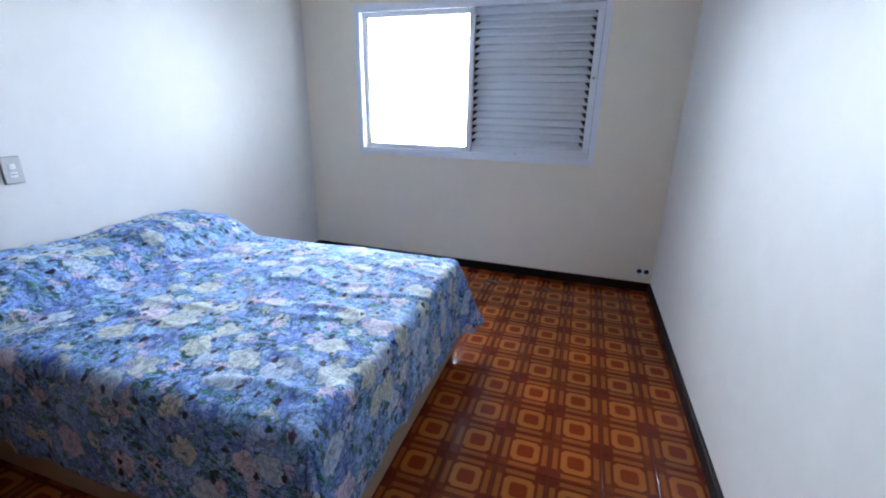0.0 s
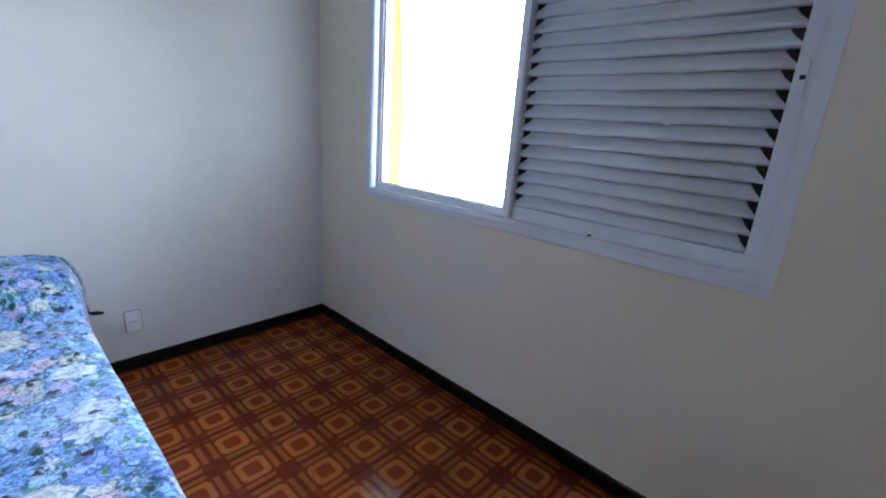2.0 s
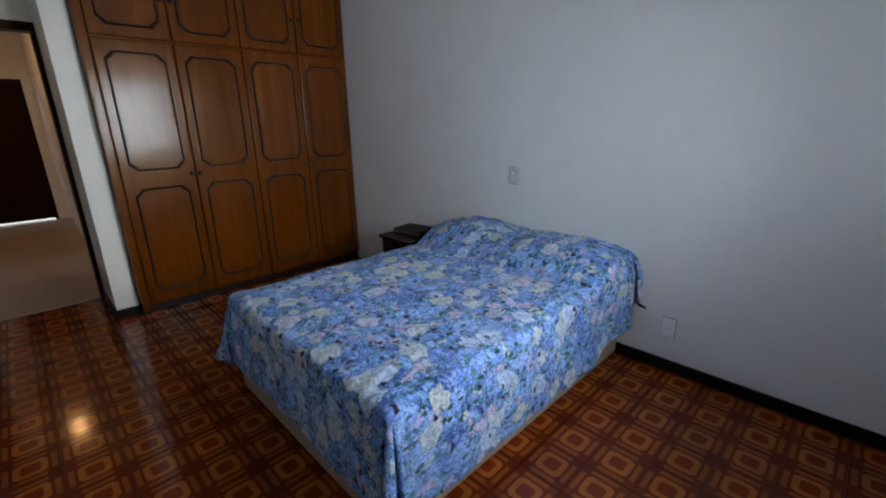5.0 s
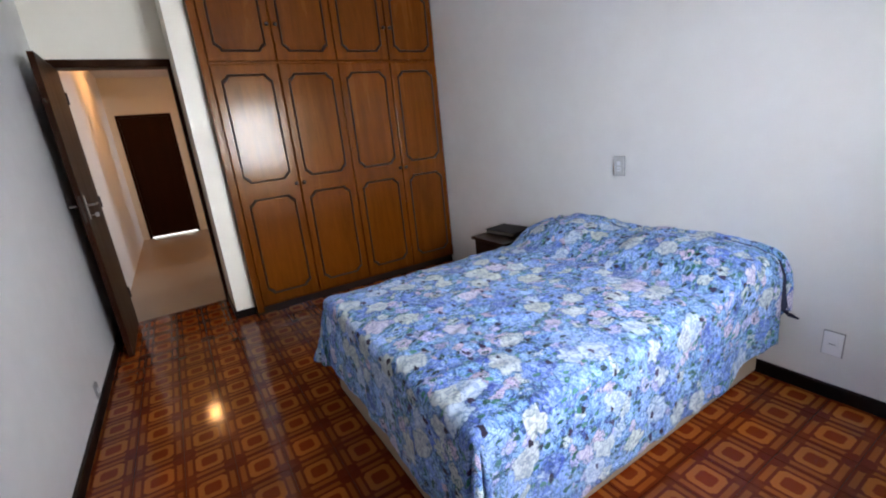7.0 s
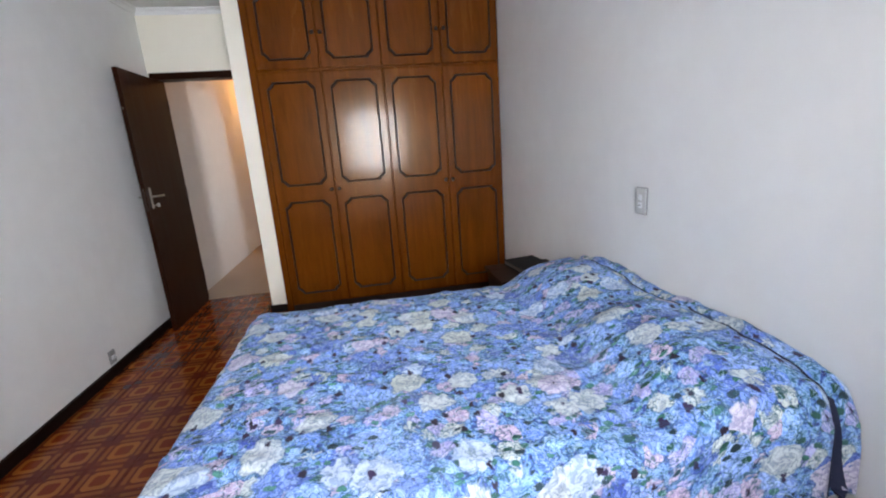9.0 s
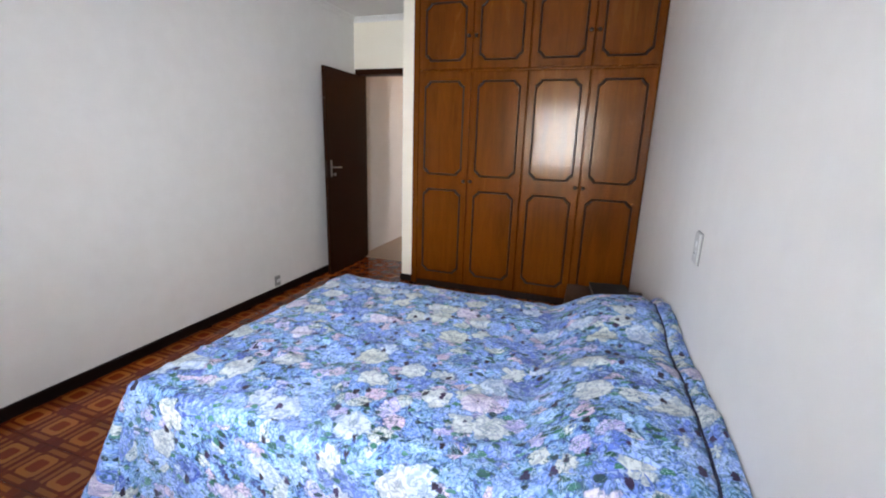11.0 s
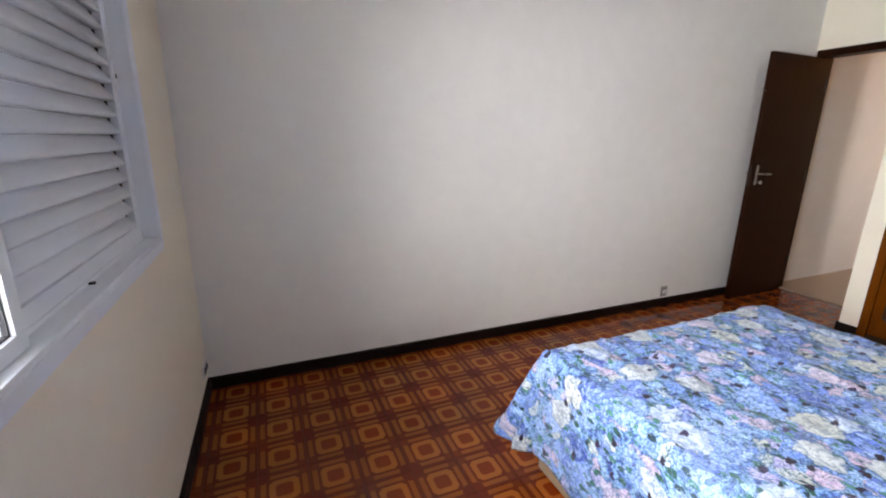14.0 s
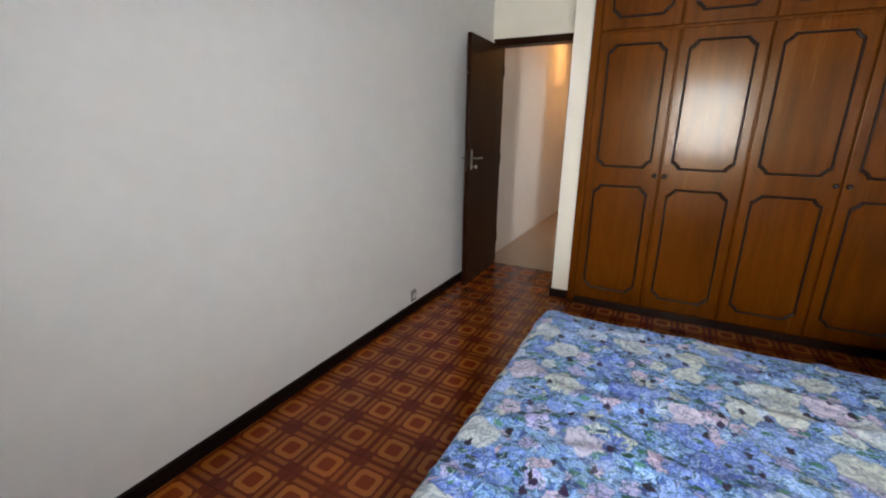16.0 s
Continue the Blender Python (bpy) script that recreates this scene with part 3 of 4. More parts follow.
def frame_strip(x0, x1, z0, z1, y0, y1, w, bevel=0.002):
    """Four butted bars."""
    bm = bm_box(x0, x1, y0, y1, z0, z0 + w, bevel)
    bm_box(x0, x1, y0, y1, z1 - w, z1, bevel, bm=bm)
    bm_box(x0, x0 + w, y0, y1, z0 + w, z1 - w, bevel, bm=bm)
    bm_box(x1 - w, x1, y0, y1, z0 + w, z1 - w, bevel, bm=bm)
    return bm


part("casing", frame_strip(WX0 - 0.022, WX1 + 0.022, WZ0 - 0.03, WZ1 + 0.03, -0.007, 0.0, 0.04, 0.003), ALU, window_1, "flat white casing")
part("window_frame", frame_strip(WX0 + 0.002, WX1 - 0.002, WZ0 + 0.002, WZ1 - 0.002, -0.003, 0.132, 0.022), ALU, window_1)
part("track", bm_box(WX0 + 0.03, WX1 - 0.03, 0.0475, 0.0495, WZ0 + 0.024, WZ0 + 0.036), ALU, window_1)
part("window_sill", bm_box(WX0 + 0.004, WX1 - 0.004, 0.1325, 0.27, WZ0 - 0.03, WZ0 + 0.012, 0.004), FACADE, window_1, "white outer sill")
MID = 1.508
GX0 = WX0 + 0.038
sash = part("sash", frame_strip(GX0, MID + 0.03, WZ0 + 0.026, WZ1 - 0.026, 0.021, 0.047, 0.036), ALU, window_1, "sliding glazed sash")
part("gasket", frame_strip(GX0 + 0.031, MID - 0.001, WZ0 + 0.057, WZ1 - 0.057, 0.029, 0.041, 0.009, 0), RUBBER, sash)
pane = part("pane", bm_box(GX0 + 0.034, MID - 0.004, 0.033, 0.037, WZ0 + 0.06, WZ1 - 0.06), GLASS, sash, "clear glass pane")
pane.visible_shadow = False
# louvred shutter
SX0, SX1 = MID - 0.021, WX1 - 0.026
bm = bm_box(SX0, SX1, 0.051, 0.075, WZ0 + 0.024, WZ0 + 0.078, 0.002)
bm_box(SX0, SX1, 0.051, 0.075, WZ1 - 0.074, WZ1 - 0.026, 0.002, bm=bm)
bm_box(SX0, SX0 + 0.048, 0.051, 0.075, WZ0 + 0.078, WZ1 - 0.074, 0.002, bm=bm)
bm_box(SX1 - 0.048, SX1, 0.051, 0.075, WZ0 + 0.078, WZ1 - 0.074, 0.002, bm=bm)
shutter = part("shutter", bm, ALU, window_1, "closed white louvred shutter")


def slat_profile(w):
    bm = bmesh.new()
    front = [(0.0220, 0.0410), (0.0200, 0.0335), (0.0155, 0.0245), (0.0090, 0.0155), (0.0035, 0.0075), (0.0005, 0.0), (0.0, -0.0055), (0.0035, -0.0105), (0.0110, -0.0126), (0.0220, -0.0130)]
    prof = front + [(y + 0.0022, z + (0.0006 if z < -0.004 else -0.0006)) for y, z in front[::-1]]
    cut = [0.036 * min(1.0, max(0.0, (z - 0.002) / 0.03)) for _, z in prof]
    a = [bm.verts.new((c, y, z)) for c, (y, z) in zip(cut, prof)]
    b = [bm.verts.new((w - c, y, z)) for c, (y, z) in zip(cut, prof)]
    n = len(prof)
    for i in range(n):
        bm.faces.new((a[i], a[(i + 1) % n], b[(i + 1) % n], b[i]))
    bm.faces.new(a[::-1])
    bm.faces.new(b)
    return bm


slat_mesh = mesh_of("slat", slat_profile(SX1 - SX0 - 0.097), ALU, True)
zs = WZ0 + 0.0925
while zs < WZ1 - 0.10:
    ob = new("slat", slat_mesh)
    ob.matrix_basis = pose(SX0 + 0.0485, 0.052, zs)
    ob.parent = shutter
    zs += 0.0547
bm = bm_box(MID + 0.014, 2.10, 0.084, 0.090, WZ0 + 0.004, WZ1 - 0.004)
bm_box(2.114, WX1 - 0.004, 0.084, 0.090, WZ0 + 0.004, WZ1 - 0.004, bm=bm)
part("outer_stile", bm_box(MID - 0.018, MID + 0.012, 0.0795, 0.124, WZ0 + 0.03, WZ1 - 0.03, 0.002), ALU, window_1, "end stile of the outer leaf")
part("back_panel", bm, SHADE, window_1, "closed outer leaf, near black for the shade behind the shutter")
bm = bm_box(SX1 - 0.036, SX1 - 0.016, 0.043, 0.051, 1.545, 1.64, 0.002)
part("latch", bm, ALU, shutter, "small sliding latch")
part("latch_slot", bm_box(SX1 - 0.033, SX1 - 0.019, 0.0415, 0.0435, 1.585, 1.597), SLOT, shutter)
part("peg", bm_box(SX0 + 0.425, SX0 + 0.437, 0.034, 0.048, WZ0 + 0.022, WZ0 + 0.030, 0.001), SLOT, window_1, "small dark stop on the rail")


# ---- wall plates ----
def plate(name, m, label, w=0.072, h=0.115, kind_of="socket", mat=None):
    mat = mat or PLASTIC
    thing = empty(name, m, label, kind_of)
    # grey rim just past the cover, colour for the plate's shadow on the wall
    part("shadow_rim", bm_box(-w / 2 - 0.0035, w / 2 + 0.0035, 0, 0.004, -h / 2 - 0.0035, h / 2 + 0.0035, 0.001), GREYPLATE, thing)
    part("cover", bm_box(-w / 2, w / 2, 0.004, 0.0115, -h / 2, h / 2, 0.003), mat, thing)
    if kind_of == "switch":
        part("rocker", bm_box(-0.013, 0.013, 0.0115, 0.0145, 0.004, 0.03, 0.0015), PLASTIC, thing)
        part("outlet_face", bm_box(-0.014, 0.014, 0.0115, 0.013, -0.032, -0.006, 0.001), PLASTIC, thing)
        for x in (-0.007, 0.0, 0.007):
            part("pin_hole", bm_tube([(x, 0.0125, -0.019), (x, 0.0135, -0.019)], 0.0024, 8), SLOT, thing)
    else:
        part("insert", bm_box(-0.02, 0.02, 0.0115, 0.0135, -0.014, 0.014, 0.002), PLASTIC, thing)
        for x in (-0.009, 0.0, 0.009):
            part("pin_hole", bm_tube([(x, 0.013, 0), (x, 0.014, 0)], 0.0028, 8), SLOT, thing)
    return thing


plate("socket", pose(XW, 2.355, 0.277, 0, 0, -90), "white plastic power socket low on the wall beside the bed")
plate("light_switch", pose(XW, 1.21, 1.07, 0, 0, -90), "white plastic switch plate on the wall above the bed", kind_of="switch", mat=SWITCHPLATE)
plate("socket", pose(XE, -0.075, 0.13, 0, 0, 90), "small grey plastic socket just above the skirting", 0.06, 0.085, mat=GREYPLATE)
double = empty("double_socket", NORTH @ pose(LN - 0.075, 0, 0.165, 0, 0, 180), "old double socket with two round dark inserts in the corner", "socket")
part("cover", bm_box(-0.058, 0.058, 0, 0.008, -0.032, 0.032, 0.003), PLASTIC, double)
for x in (-0.026, 0.026):
    part("insert", bm_lathe([(0.019, 0), (0.019, 0.004), (0.014, 0.005), (0.013, 0.002)], 20), SLOT, double, m=pose(x, 0.008, 0, -90))

# ---- built-in wardrobe ----
wardrobe = empty("wardrobe", pose(0, YW, 0), "varnished brown built-in wardrobe with dark panel mouldings", "wardrobe")
WL, WR = PX0 - 0.002, XW + 0.002
D0 = -0.525
DW = (D0 - (WR + 0.006)) / 4
bm = bm_box(WR, WL, -0.6, -0.024, 0.07, H - 0.002)
part("carcass", bm, WARD, wardrobe)
part("plinth", bm_box(WR, WL, -0.58, -0.05, 0.0, 0.07), MOULD, wardrobe, "dark recessed plinth")
part("side_stile", bm_box(D0 + 0.003, WL, -0.022, -0.004, 0.03, H - 0.004, 0.003), WARD, wardrobe)
part("cornice_rail", bm_box(WR, WL, -0.023, -0.002, 2.655, H - 0.003, 0.003), WARD, wardrobe)


def moulding(x0, x1, z0, z1, notch=0.045, w=0.015):
    """A dark bead round a panel with stepped, cut corners, lying in y from 0 to 0.009."""
    def outline(o):
        a, b, c, d, k = x0 + o, x1 - o, z0 + o, z1 - o, notch
        s = k * 0.28
        pts = []
        for cx, cz, sx, sz in ((a, c, 1, 1), (b, c, -1, 1), (b, d, -1, -1), (a, d, 1, -1)):
            loop = [(cx, cz + sz * k), (cx + sx * s, cz + sz * (k - s * 0.3)), (cx + sx * (k - s * 0.3), cz + sz * s), (cx + sx * k, cz)]
            pts.append(loop if sx * sz > 0 else loop[::-1])
        return [p for q in pts for p in q]

    bm = bmesh.new()
    rings = [(0.0, 0.0), (0.002, 0.007), (w * 0.5, 0.010), (w - 0.002, 0.007), (w, 0.0)]
    loops = [[bm.verts.new((x, y, z)) for x, z in outline(o)] for o, y in rings]
    n = len(loops[0])
    for a, b in zip(loops, loops[1:]):
        for i in range(n):
            bm.faces.new((a[i], a[(i + 1) % n], b[(i + 1) % n], b[i]))
    return bm


ZS = 2.035
door_tops = bm_box(0.003, DW - 0.003, -0.022, 0, ZS + 0.012, 2.65, 0.008, 3)
door_low = bm_box(0.003, DW - 0.003, -0.022, 0, 0.08, ZS - 0.006, 0.008, 3)
mesh_top, mesh_low = mesh_of("upper_door", door_tops, WARD), mesh_of("lower_door", door_low, WARD)
mould_top = mesh_of("moulding", moulding(0.06, DW - 0.06, 2.115, 2.59), MOULD)
mould_mid = mesh_of("moulding", moulding(0.06, DW - 0.06, 1.125, 1.955), MOULD)
mould_low = mesh_of("moulding", moulding(0.06, DW - 0.06, 0.17, 0.995), MOULD)
knob_mesh = mesh_of("knob", bm_lathe([(0.009, 0), (0.007, 0.006), (0.0065, 0.012), (0.013, 0.017), (0.0155, 0.023), (0.013, 0.029), (0.005, 0.032)], 16), KNOB, True)
for i in range(4):
    left = WR + 0.006 + i * DW
    inner = DW - 0.032 if i % 2 == 0 else 0.032
    for name, me, beads, kz in (("upper_door", mesh_top, (mould_top,), 2.31), ("lower_door", mesh_low, (mould_mid, mould_low), 1.08)):
        d = new(name, me)
        d.matrix_basis = pose(left, 0, 0)
        d.parent = wardrobe
        for bead in beads:
            b = new("moulding", bead)
            b.parent = d
            b["label"] = "dark stepped-corner moulding"
        kn = new("knob", knob_mesh)
        kn.matrix_basis = pose(inner, 0, kz, -90)
        kn.parent = d
        kn["label"] = "dark bronze knob"

# ---- bed ----
BX0, BX1, BY0, BY1, BZ = XW + 0.02, -0.65, 0.695, 2.108, 0.588
bed = empty("bed", pose(0, 0, 0), "double bed with a tan upholstered base against the wall", "bed")
part("base", bm_box(BX0, BX1 - 0.012, BY0 + 0.012, BY1 - 0.035, 0.012, 0.32, 0.012), BEDBOX, bed, "tan upholstered box base")
part("mattress", bm_box(BX0, BX1 - 0.02, BY0 + 0.02, BY1 - 0.02, 0.321, BZ - 0.02, 0.04, 4), MATTRESS, bed)
for x in (BX0 + 0.12, BX1 - 0.14):
    for y in (BY0 + 0.12, BY1 - 0.12):
        part("foot", bm_cyl(0.025, 0.012, 16), MOULD, bed, m=pose(x, y, 0))


def pillow_lift(x, y):
    """How far the pillows raise the spread near the head."""
    q = x - BX0
    rise = max(0.0, 1 - (max(0.0, q - 0.1) / 0.42) ** 2) if q < 0.52 else 0.0
    rise = rise * rise * (3 - 2 * rise)
    back = 0.75 + 0.25 * min(1.0, q / 0.09)
    a = math.exp(-(((y - 1.02) / 0.34) ** 4))
    b = 1.0 * math.exp(-(((y - 1.76) / 0.40) ** 6))
    return 0.135 * rise * back * max(a, b, 0.82)


def spread_point(u, v, foot, sn, ss):
    """A point of the bedspread from its place on the flat cloth."""
    r = 0.036
    length, width = (BX1 - r) - (BX0 + 0.045), (BY1 - BY0) - 2 * r
    a = max(0.0, u - length)
    b = v - width if v > width else (v if v < 0 else 0.0)
    side = 1 if b > 0 else -1
    hem = sn if b > 0 else ss
    x = BX0 + 0.045 + min(u, length)
    y = BY0 + r + min(max(v, 0), width)
    b = abs(b)
    rough = noise.noise(Vector((u * 3.1, v * 3.1, 0.3))) * 0.006 + noise.noise(Vector((u * 8 + v * 5, v * 13 - u * 3, 2.0))) * 0.004
    ridge = abs(noise.noise(Vector((u * 2.2 + v * 2.6, v * 5.5 - u * 1.5, 5.0))))
    rough += 0.009 * max(0, 0.16 - ridge) / 0.16
    top = BZ + pillow_lift(x, y) + rough
    if a == 0 and b == 0:
        edge = min(1, min(length - u, v, width - v) / 0.2)
        return Vector((x, y, top - 0.012 * (1 - edge) ** 2))
    if a > 0 and b > 0:
        t = max(a / foot, b / hem)
        phi = math.atan2(b / hem, a / foot)
        s = t * (foot * math.cos(phi) ** 2 + hem * math.sin(phi) ** 2)
        flare = math.sin(2 * phi) * (0.40 if side > 0 else 0.30) - (0.57 if side > 0 else 0.45) * (math.exp(-(((phi - 0.5) / 0.10) ** 2)) + math.exp(-(((phi - 1.08) / 0.10) ** 2)))
        dx, dy = math.cos(phi), side * math.sin(phi)
    else:
        s = max(a, b)
        dx, dy = (1, 0) if a > 0 else (0, side)
        flare = 0.0
    arc = r * math.pi / 2
    if s < arc:
        out, down = r * math.sin(s / r), r * (1 - math.cos(s / r))
    else:
        out, down = r, r + s - arc
    hang = max(0.0, s - 0.05)
    along = u if b > 0 and a == 0 else v
    wave = (noise.noise(Vector((along * 5.5, side * 3.0, s * 0.7))) * 0.05 + noise.noise(Vector((along * 13, side * 7.0, s))) * 0.02) * hang / 0.4
    wave *= 0.45
    if b > 0 and side > 0:
        out += 0.04 * math.exp(-((u / 0.3) ** 2)) * min(1.0, s / 0.12)
    out += hang * flare + max(-0.012, wave + 0.012 * hang / 0.4)
    down *= 1 - 0.16 * max(0.0, flare)
    return Vector((x + dx * out, y + dy * out, max(0.012, top - 0.012 - down)))


FOOT, SN, SS = 0.41, 0.475, 0.44
bm = bmesh.new()
uvl = bm.loops.layers.uv.new("UVMap")
r = 0.036
LEN, WID = (BX1 - r) - (BX0 + 0.045), (BY1 - BY0) - 2 * r
NU, NV = 150, 150
grid = []
for i in range(NU + 1):
    row = []
    for j in range(NV + 1):
        v = -SS + (WID + SN + SS) * j / NV
        fl = FOOT + 0.055 * min(1.0, max(0.0, v / WID))
        u = (LEN + fl) * i / NU
        hemv = 0.02 * noise.noise(Vector((u * 3, v * 3, 9)))
        row.append((bm.verts.new(spread_point(u, v, fl + hemv, SN, SS)), (u, v)))
    grid.append(row)
for i in range(NU):
    for j in range(NV):
        q = (grid[i][j], grid[i + 1][j], grid[i + 1][j + 1], grid[i][j + 1])
        f = bm.faces.new([p[0] for p in q])
        for loop, p in zip(f.loops, q):
            loop[uvl].uv = p[1]
me = mesh_of("bedspread", bm, FLORAL, True)
bedspread = tagged(new("bedspread", me), "blue and cream floral cotton bedspread hanging over the bed", "bedspread")
thick = bedspread.modifiers.new("thickness", "SOLIDIFY")
thick.thickness, thick.offset = 0.004, 1
# dark piping along the head edge of the spread
pts = []
for j in range(0, NV + 1, 2):
    v = -SS + (WID + SN + SS) * j / NV
    p = spread_point(0.0, v, FOOT, SN, SS)
    if v > -0.2:
        pts.append((p.x - 0.003, p.y, p.z + 0.003))
pts = [p for p in pts if p[2] > 0.30]
part("piping", bm_tube(pts, 0.0045, 6), PIPING, bedspread, "dark navy edge piping", smooth=True)


def pillow(x, y, z, w, d, h):
    bm = bmesh.new()
    uvl = bm.loops.layers.uv.new("UVMap")
    n = 18
    for s in (1, -1):
        g = [[None] * (n + 1) for _ in range(n + 1)]
        for i in range(n + 1):
            for j in range(n + 1):
                a, b = 2 * i / n - 1, 2 * j / n - 1
                k = max(0.0, (1 - a ** 4) * (1 - b ** 4)) ** 0.5
                g[i][j] = bm.verts.new((a * w / 2 * (1 - 0.05 * (1 - b * b)), b * d / 2 * (1 - 0.05 * (1 - a * a)), s * (h / 2 * k + 0.004 * noise.noise(Vector((a * 3, b * 3, s))))))
        for i in range(n):
            for j in range(n):
                q = (g[i][j], g[i + 1][j], g[i + 1][j + 1], g[i][j + 1])
                f = bm.faces.new(q if s > 0 else q[::-1])
                for loop in f.loops:
                    loop[uvl].uv = (loop.vert.co.x + x, loop.vert.co.y + y)
    bmesh.ops.remove_doubles(bm, verts=bm.verts[:], dist=0.0005)
    return tagged(part("pillow", bm, FLORAL, m=pose(x, y, z), smooth=True), "pillow in a floral case under the head of the bedspread", "pillow", "pillows on the bed")


pillow(BX0 + 0.2, 1.03, BZ + 0.035, 0.36, 0.62, 0.1)
pillow(BX0 + 0.2, 1.72, BZ + 0.025, 0.36, 0.62, 0.085)
# valance strip of the same cloth between spread and wall
bm = bmesh.new()
uvl = bm.loops.layers.uv.new("UVMap")
rows_ = []
for j in range(60):
    v = -0.04 + (WID + 0.04 + 0.33) * j / 59
    p = spread_point(0.0, v, FOOT, SN, SS)
    lift = 0.012 * noise.noise(Vector((v * 6, 1, 1)))
    out = 0.028 * min(1.0, max(0.0, v - WID) / 0.2)
    rows_.append([(bm.verts.new((XW + 0.004 + (p.x - XW) * t, p.y + out * (1 - t), p.z - 0.006 + lift + 0.028 * math.sin(2.2 * (1 - t)))), (t * 0.08, v)) for t in (0.0, 0.35, 0.7, 1.0)])
for a, b in zip(rows_, rows_[1:]):
    for k in range(3):
        q = (a[k], b[k], b[k + 1], a[k + 1])
        f = bm.faces.new([p[0] for p in q])
        for loop, p in zip(f.loops, q):
            loop[uvl].uv = p[1]
part("head_flap", bm, FLORAL, bedspread, "strip of floral cloth tucked against the wall", smooth=True)

# dark lining that shows at the open head edge
bm = bmesh.new()
strip = []
for j in range(9):
    v = WID + 0.04 + (0.30 - 0.04) * j / 8
    p = spread_point(0.0, v, FOOT, SN, SS)
    w_ = 0.002 + 0.03 * (j / 8) ** 3
    strip.append((bm.verts.new((p.x - 0.004, p.y + 0.004, p.z)), bm.verts.new((p.x - 0.012 - w_, p.y + 0.012 + w_ * 0.3, p.z - 0.006))))
strip.append((bm.verts.new((p.x - 0.006, p.y + 0.045, p.z - 0.004)), bm.verts.new((p.x - 0.02, p.y + 0.03, p.z - 0.03))))
strip.append((bm.verts.new((p.x - 0.010, p.y + 0.078, p.z - 0.020)), bm.verts.new((p.x - 0.02, p.y + 0.070, p.z - 0.034))))
for a, b in zip(strip, strip[1:]):
    bm.faces.new((a[0], a[1], b[1], b[0]))
part("lining", bm, PIPING, bedspread, "dark navy lining at the open corner")

# ---- nightstand ----
stand = empty("nightstand", pose(-2.255, 0.40, 0), "small dark wooden nightstand beside the bed", "nightstand")
part("top", bm_box(-0.225, 0.225, -0.2, 0.2, 0.525, 0.55, 0.004), NIGHT, stand)
part("side_panel", bm_box(-0.205, 0.2, -0.185, -0.167, 0.08, 0.525, 0.002), NIGHT, stand)
part("side_panel", bm_box(-0.205, 0.2, 0.167, 0.185, 0.08, 0.525, 0.002), NIGHT, stand)
part("back_panel", bm_box(-0.2, -0.19, -0.166, 0.166, 0.1, 0.524), NIGHT, stand)
part("shelf", bm_box(-0.188, 0.195, -0.166, 0.166, 0.1, 0.118), NIGHT, stand)
drawer = part("drawer", bm_box(-0.18, 0.212, -0.163, 0.163, 0.385, 0.52, 0.003), NIGHT, stand)
kn = new("knob", knob_mesh)
kn.matrix_basis = pose(0.212, 0, 0.45, 0, 90)
kn.parent = drawer
for x in (-0.18, 0.18):
    for y in (-0.165, 0.165):
        part("leg", bm_box(x - 0.018, x + 0.018, y - 0.018, y + 0.018, 0, 0.08, 0.003), NIGHT, stand)
book = empty("book", pose(-2.29, 0.36, 0.551, 0, 0, 8), "thick black leather-bound book lying on the nightstand", "book")
part("cover", bm_box(-0.11, 0.11, -0.15, 0.15, 0.031, 0.035, 0.001), BLACK, book)
part("cover", bm_box(-0.11, 0.11, -0.15, 0.15, 0.0, 0.004, 0.001), BLACK, book)
part("spine", bm_box(-0.112, -0.106, -0.15, 0.15, 0.0041, 0.0309, 0.001), BLACK, book)
part("pages", bm_box(-0.105, 0.105, -0.145, 0.145, 0.0041, 0.0309), plain("dark_edged_pages", (0.1, 0.08, 0.06), 0.7), book)

# ---- floor tiles ----
PITCH, TX, TY = 0.2055, -0.264, 2.381   # a corner with a red block
GAP = 0.0008
floor = struct("floor", bm_box(XW - 0.1, XE + 0.1, YD - 0.06, YN + 0.1, -0.12, -0.0035), GROUT, "glossy red-brown patterned ceramic tile floor", "floor")


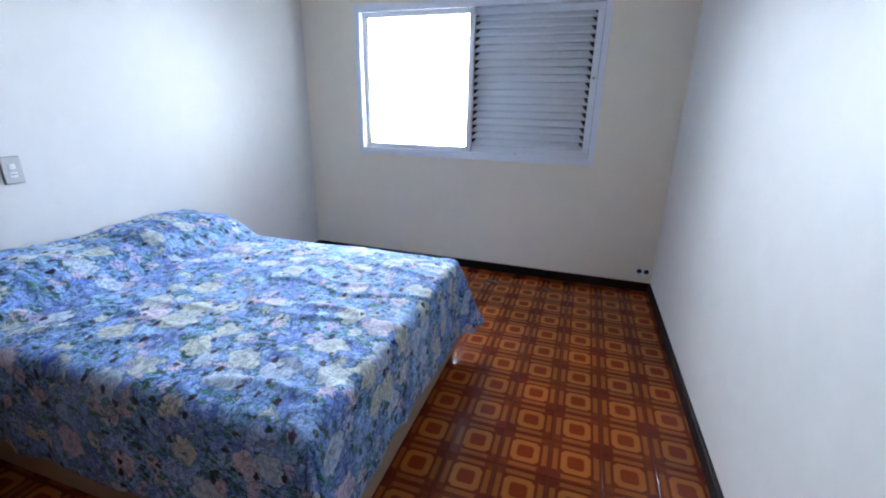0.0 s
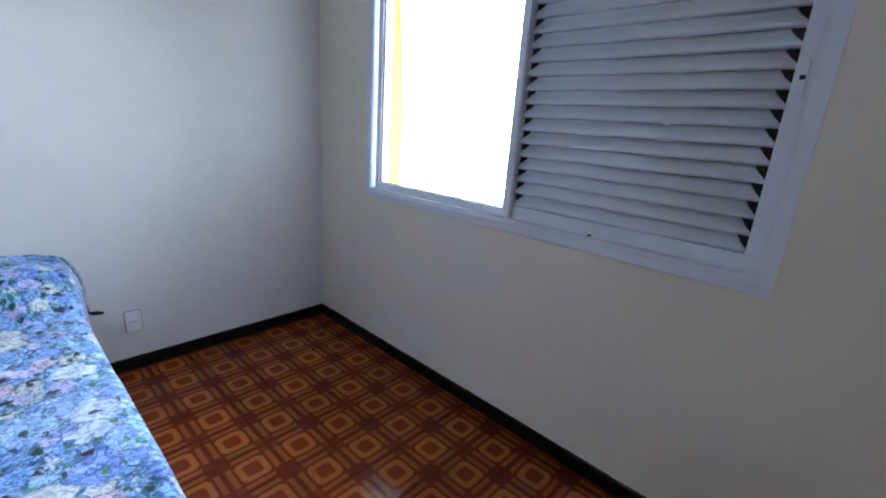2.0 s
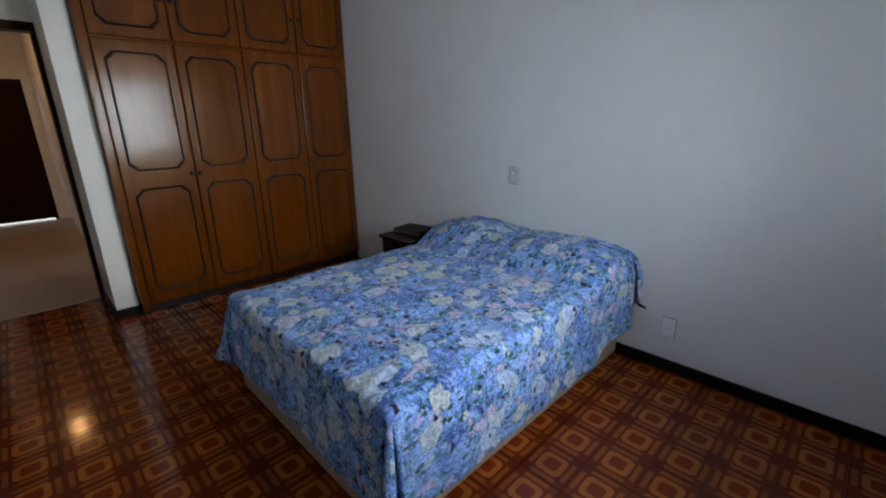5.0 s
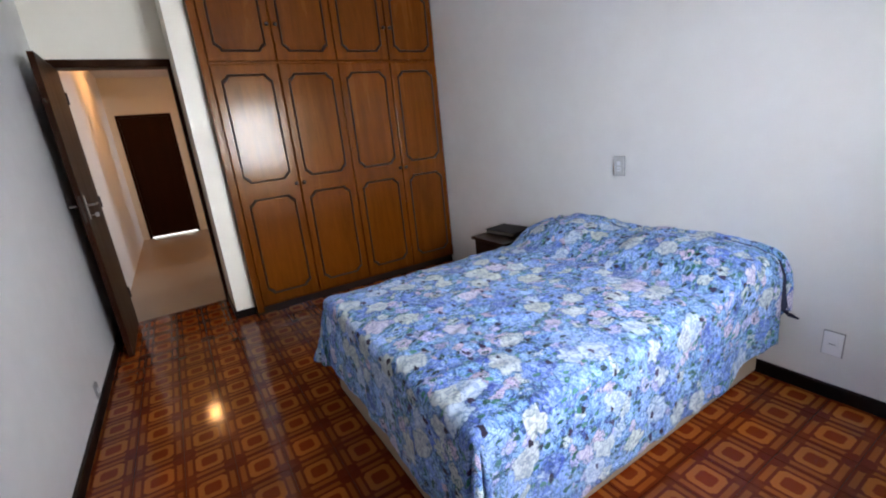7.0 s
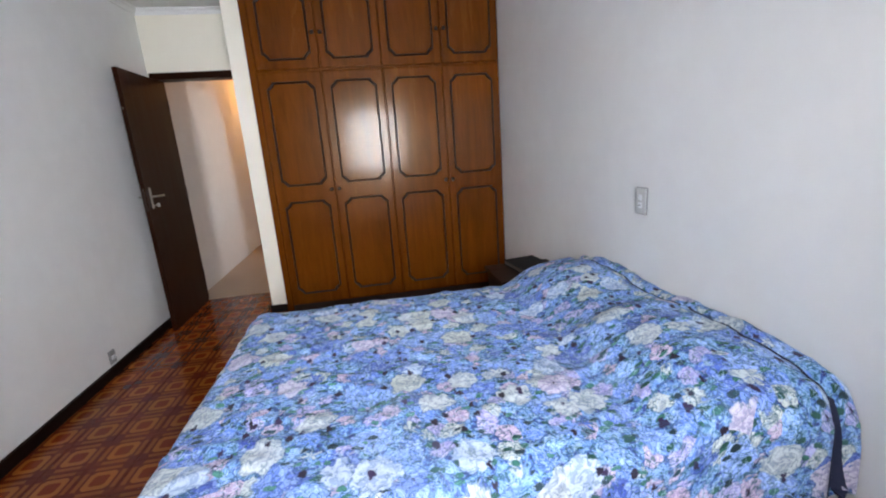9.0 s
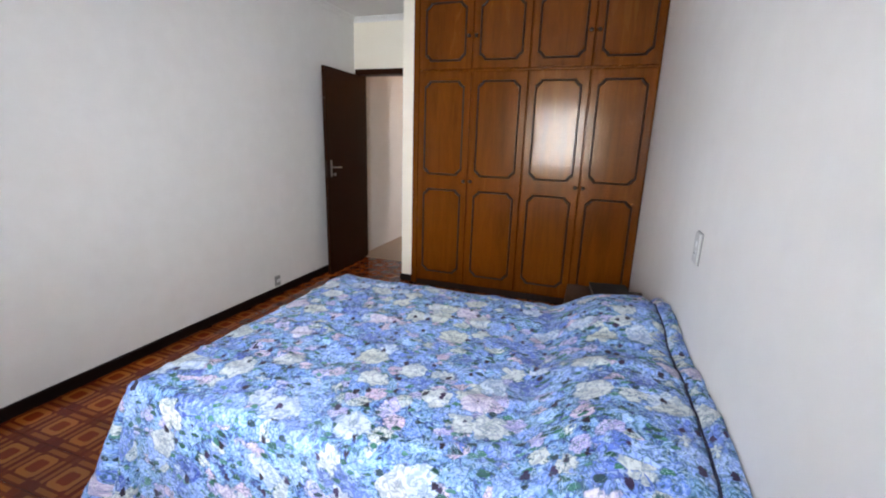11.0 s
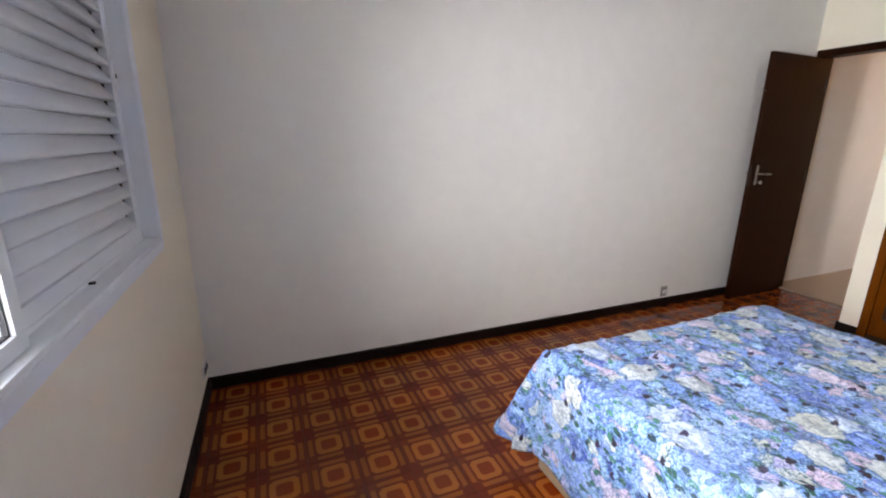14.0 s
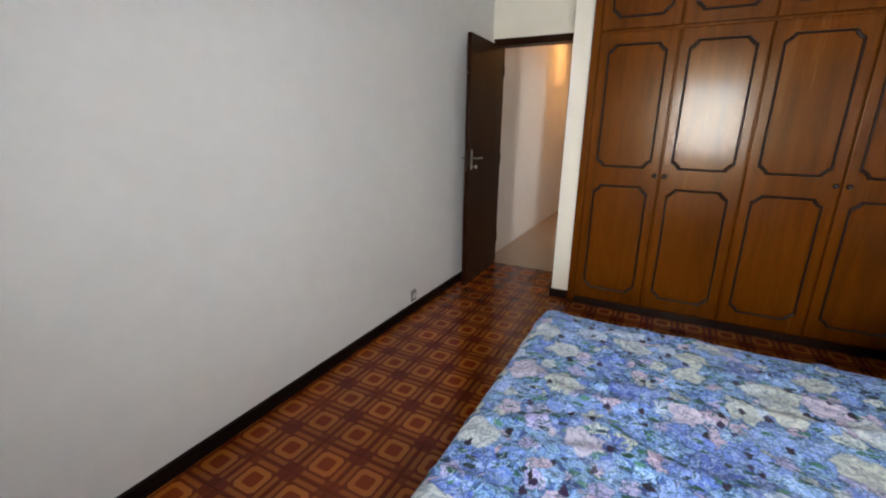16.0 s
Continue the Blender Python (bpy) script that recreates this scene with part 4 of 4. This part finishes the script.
def add_tile(bm, uvl, x0, x1, y0, y1, cx0, cx1, cy0, cy1, turned):
    """A tile, cut to the given rectangle, with a slightly eased rim."""
    e = 0.0012
    def uvof(x, y):
        s, t = (x - x0) / (x1 - x0), (y - y0) / (y1 - y0)
        return (1 - t, s) if turned else (s, t)
    top = [(cx0 + e, cy0 + e), (cx1 - e, cy0 + e), (cx1 - e, cy1 - e), (cx0 + e, cy1 - e)]
    low = [(cx0, cy0), (cx1, cy0), (cx1, cy1), (cx0, cy1)]
    tv = [bm.verts.new((x, y, 0)) for x, y in top]
    mv = [bm.verts.new((x, y, -0.0008)) for x, y in low]
    bv = [bm.verts.new((x, y, -0.005)) for x, y in low]
    faces = [bm.faces.new(tv)]
    for i in range(4):
        k = (i + 1) % 4
        faces += [bm.faces.new((mv[i], mv[k], tv[k], tv[i])), bm.faces.new((bv[i], bv[k], mv[k], mv[i]))]
    for f in faces:
        for loop in f.loops:
            loop[uvl].uv = uvof(loop.vert.co.x, loop.vert.co.y)


tile_meshes = []
for turned in (False, True):
    bm = bmesh.new()
    uvl = bm.loops.layers.uv.new("UVMap")
    h = PITCH / 2
    add_tile(bm, uvl, -h, h, -h, h, -h + GAP, h - GAP, -h + GAP, h - GAP, turned)
    tile_meshes.append(mesh_of("tile", bm, TILE))
rest = bmesh.new()
uvr = rest.loops.layers.uv.new("UVMap")
count = 0
rng = random.Random(4)
for i in range(-14, 8):
    for j in range(-22, 10):
        x0, y0 = TX + i * PITCH, TY + j * PITCH
        x1, y1 = x0 + PITCH, y0 + PITCH
        cx0, cx1, cy0, cy1 = max(x0, XW - 0.02), min(x1, XE + 0.02), max(y0, YD - 0.06), min(y1, YN + 0.03)
        if cx1 - cx0 < 0.01 or cy1 - cy0 < 0.01:
            continue
        turned = (i + j) % 2 != 0
        whole = cx0 == x0 and cx1 == x1 and cy0 == y0 and cy1 == y1
        under_bed = x1 < BX1 - 0.1 and BY0 + 0.1 < y0 and y1 < BY1 - 0.1
        behind = y1 < YW and x1 < PX1
        if behind:
            continue
        if whole and not under_bed and y0 > -0.75 and count < 300:
            ob = new("tile", tile_meshes[turned])
            ob.matrix_basis = pose(x0 + PITCH / 2, y0 + PITCH / 2, rng.uniform(-0.0004, 0.0004), rng.uniform(-0.12, 0.12), rng.uniform(-0.12, 0.12))
            ob.parent = floor
            count += 1
        else:
            add_tile(rest, uvr, x0, x1, y0, y1, cx0 + GAP, cx1 - GAP, cy0 + GAP, cy1 - GAP, turned)
tagged(part("cut_tiles", rest, TILE, floor), "cut and distant tiles of the same floor", kind="stuff")
part("threshold", bm_box(DX0 + 0.001, DX1 - 0.001, YD - 0.075, YD - 0.045, -0.004, 0.006, 0.002), STONE, floor, "pale stone threshold")
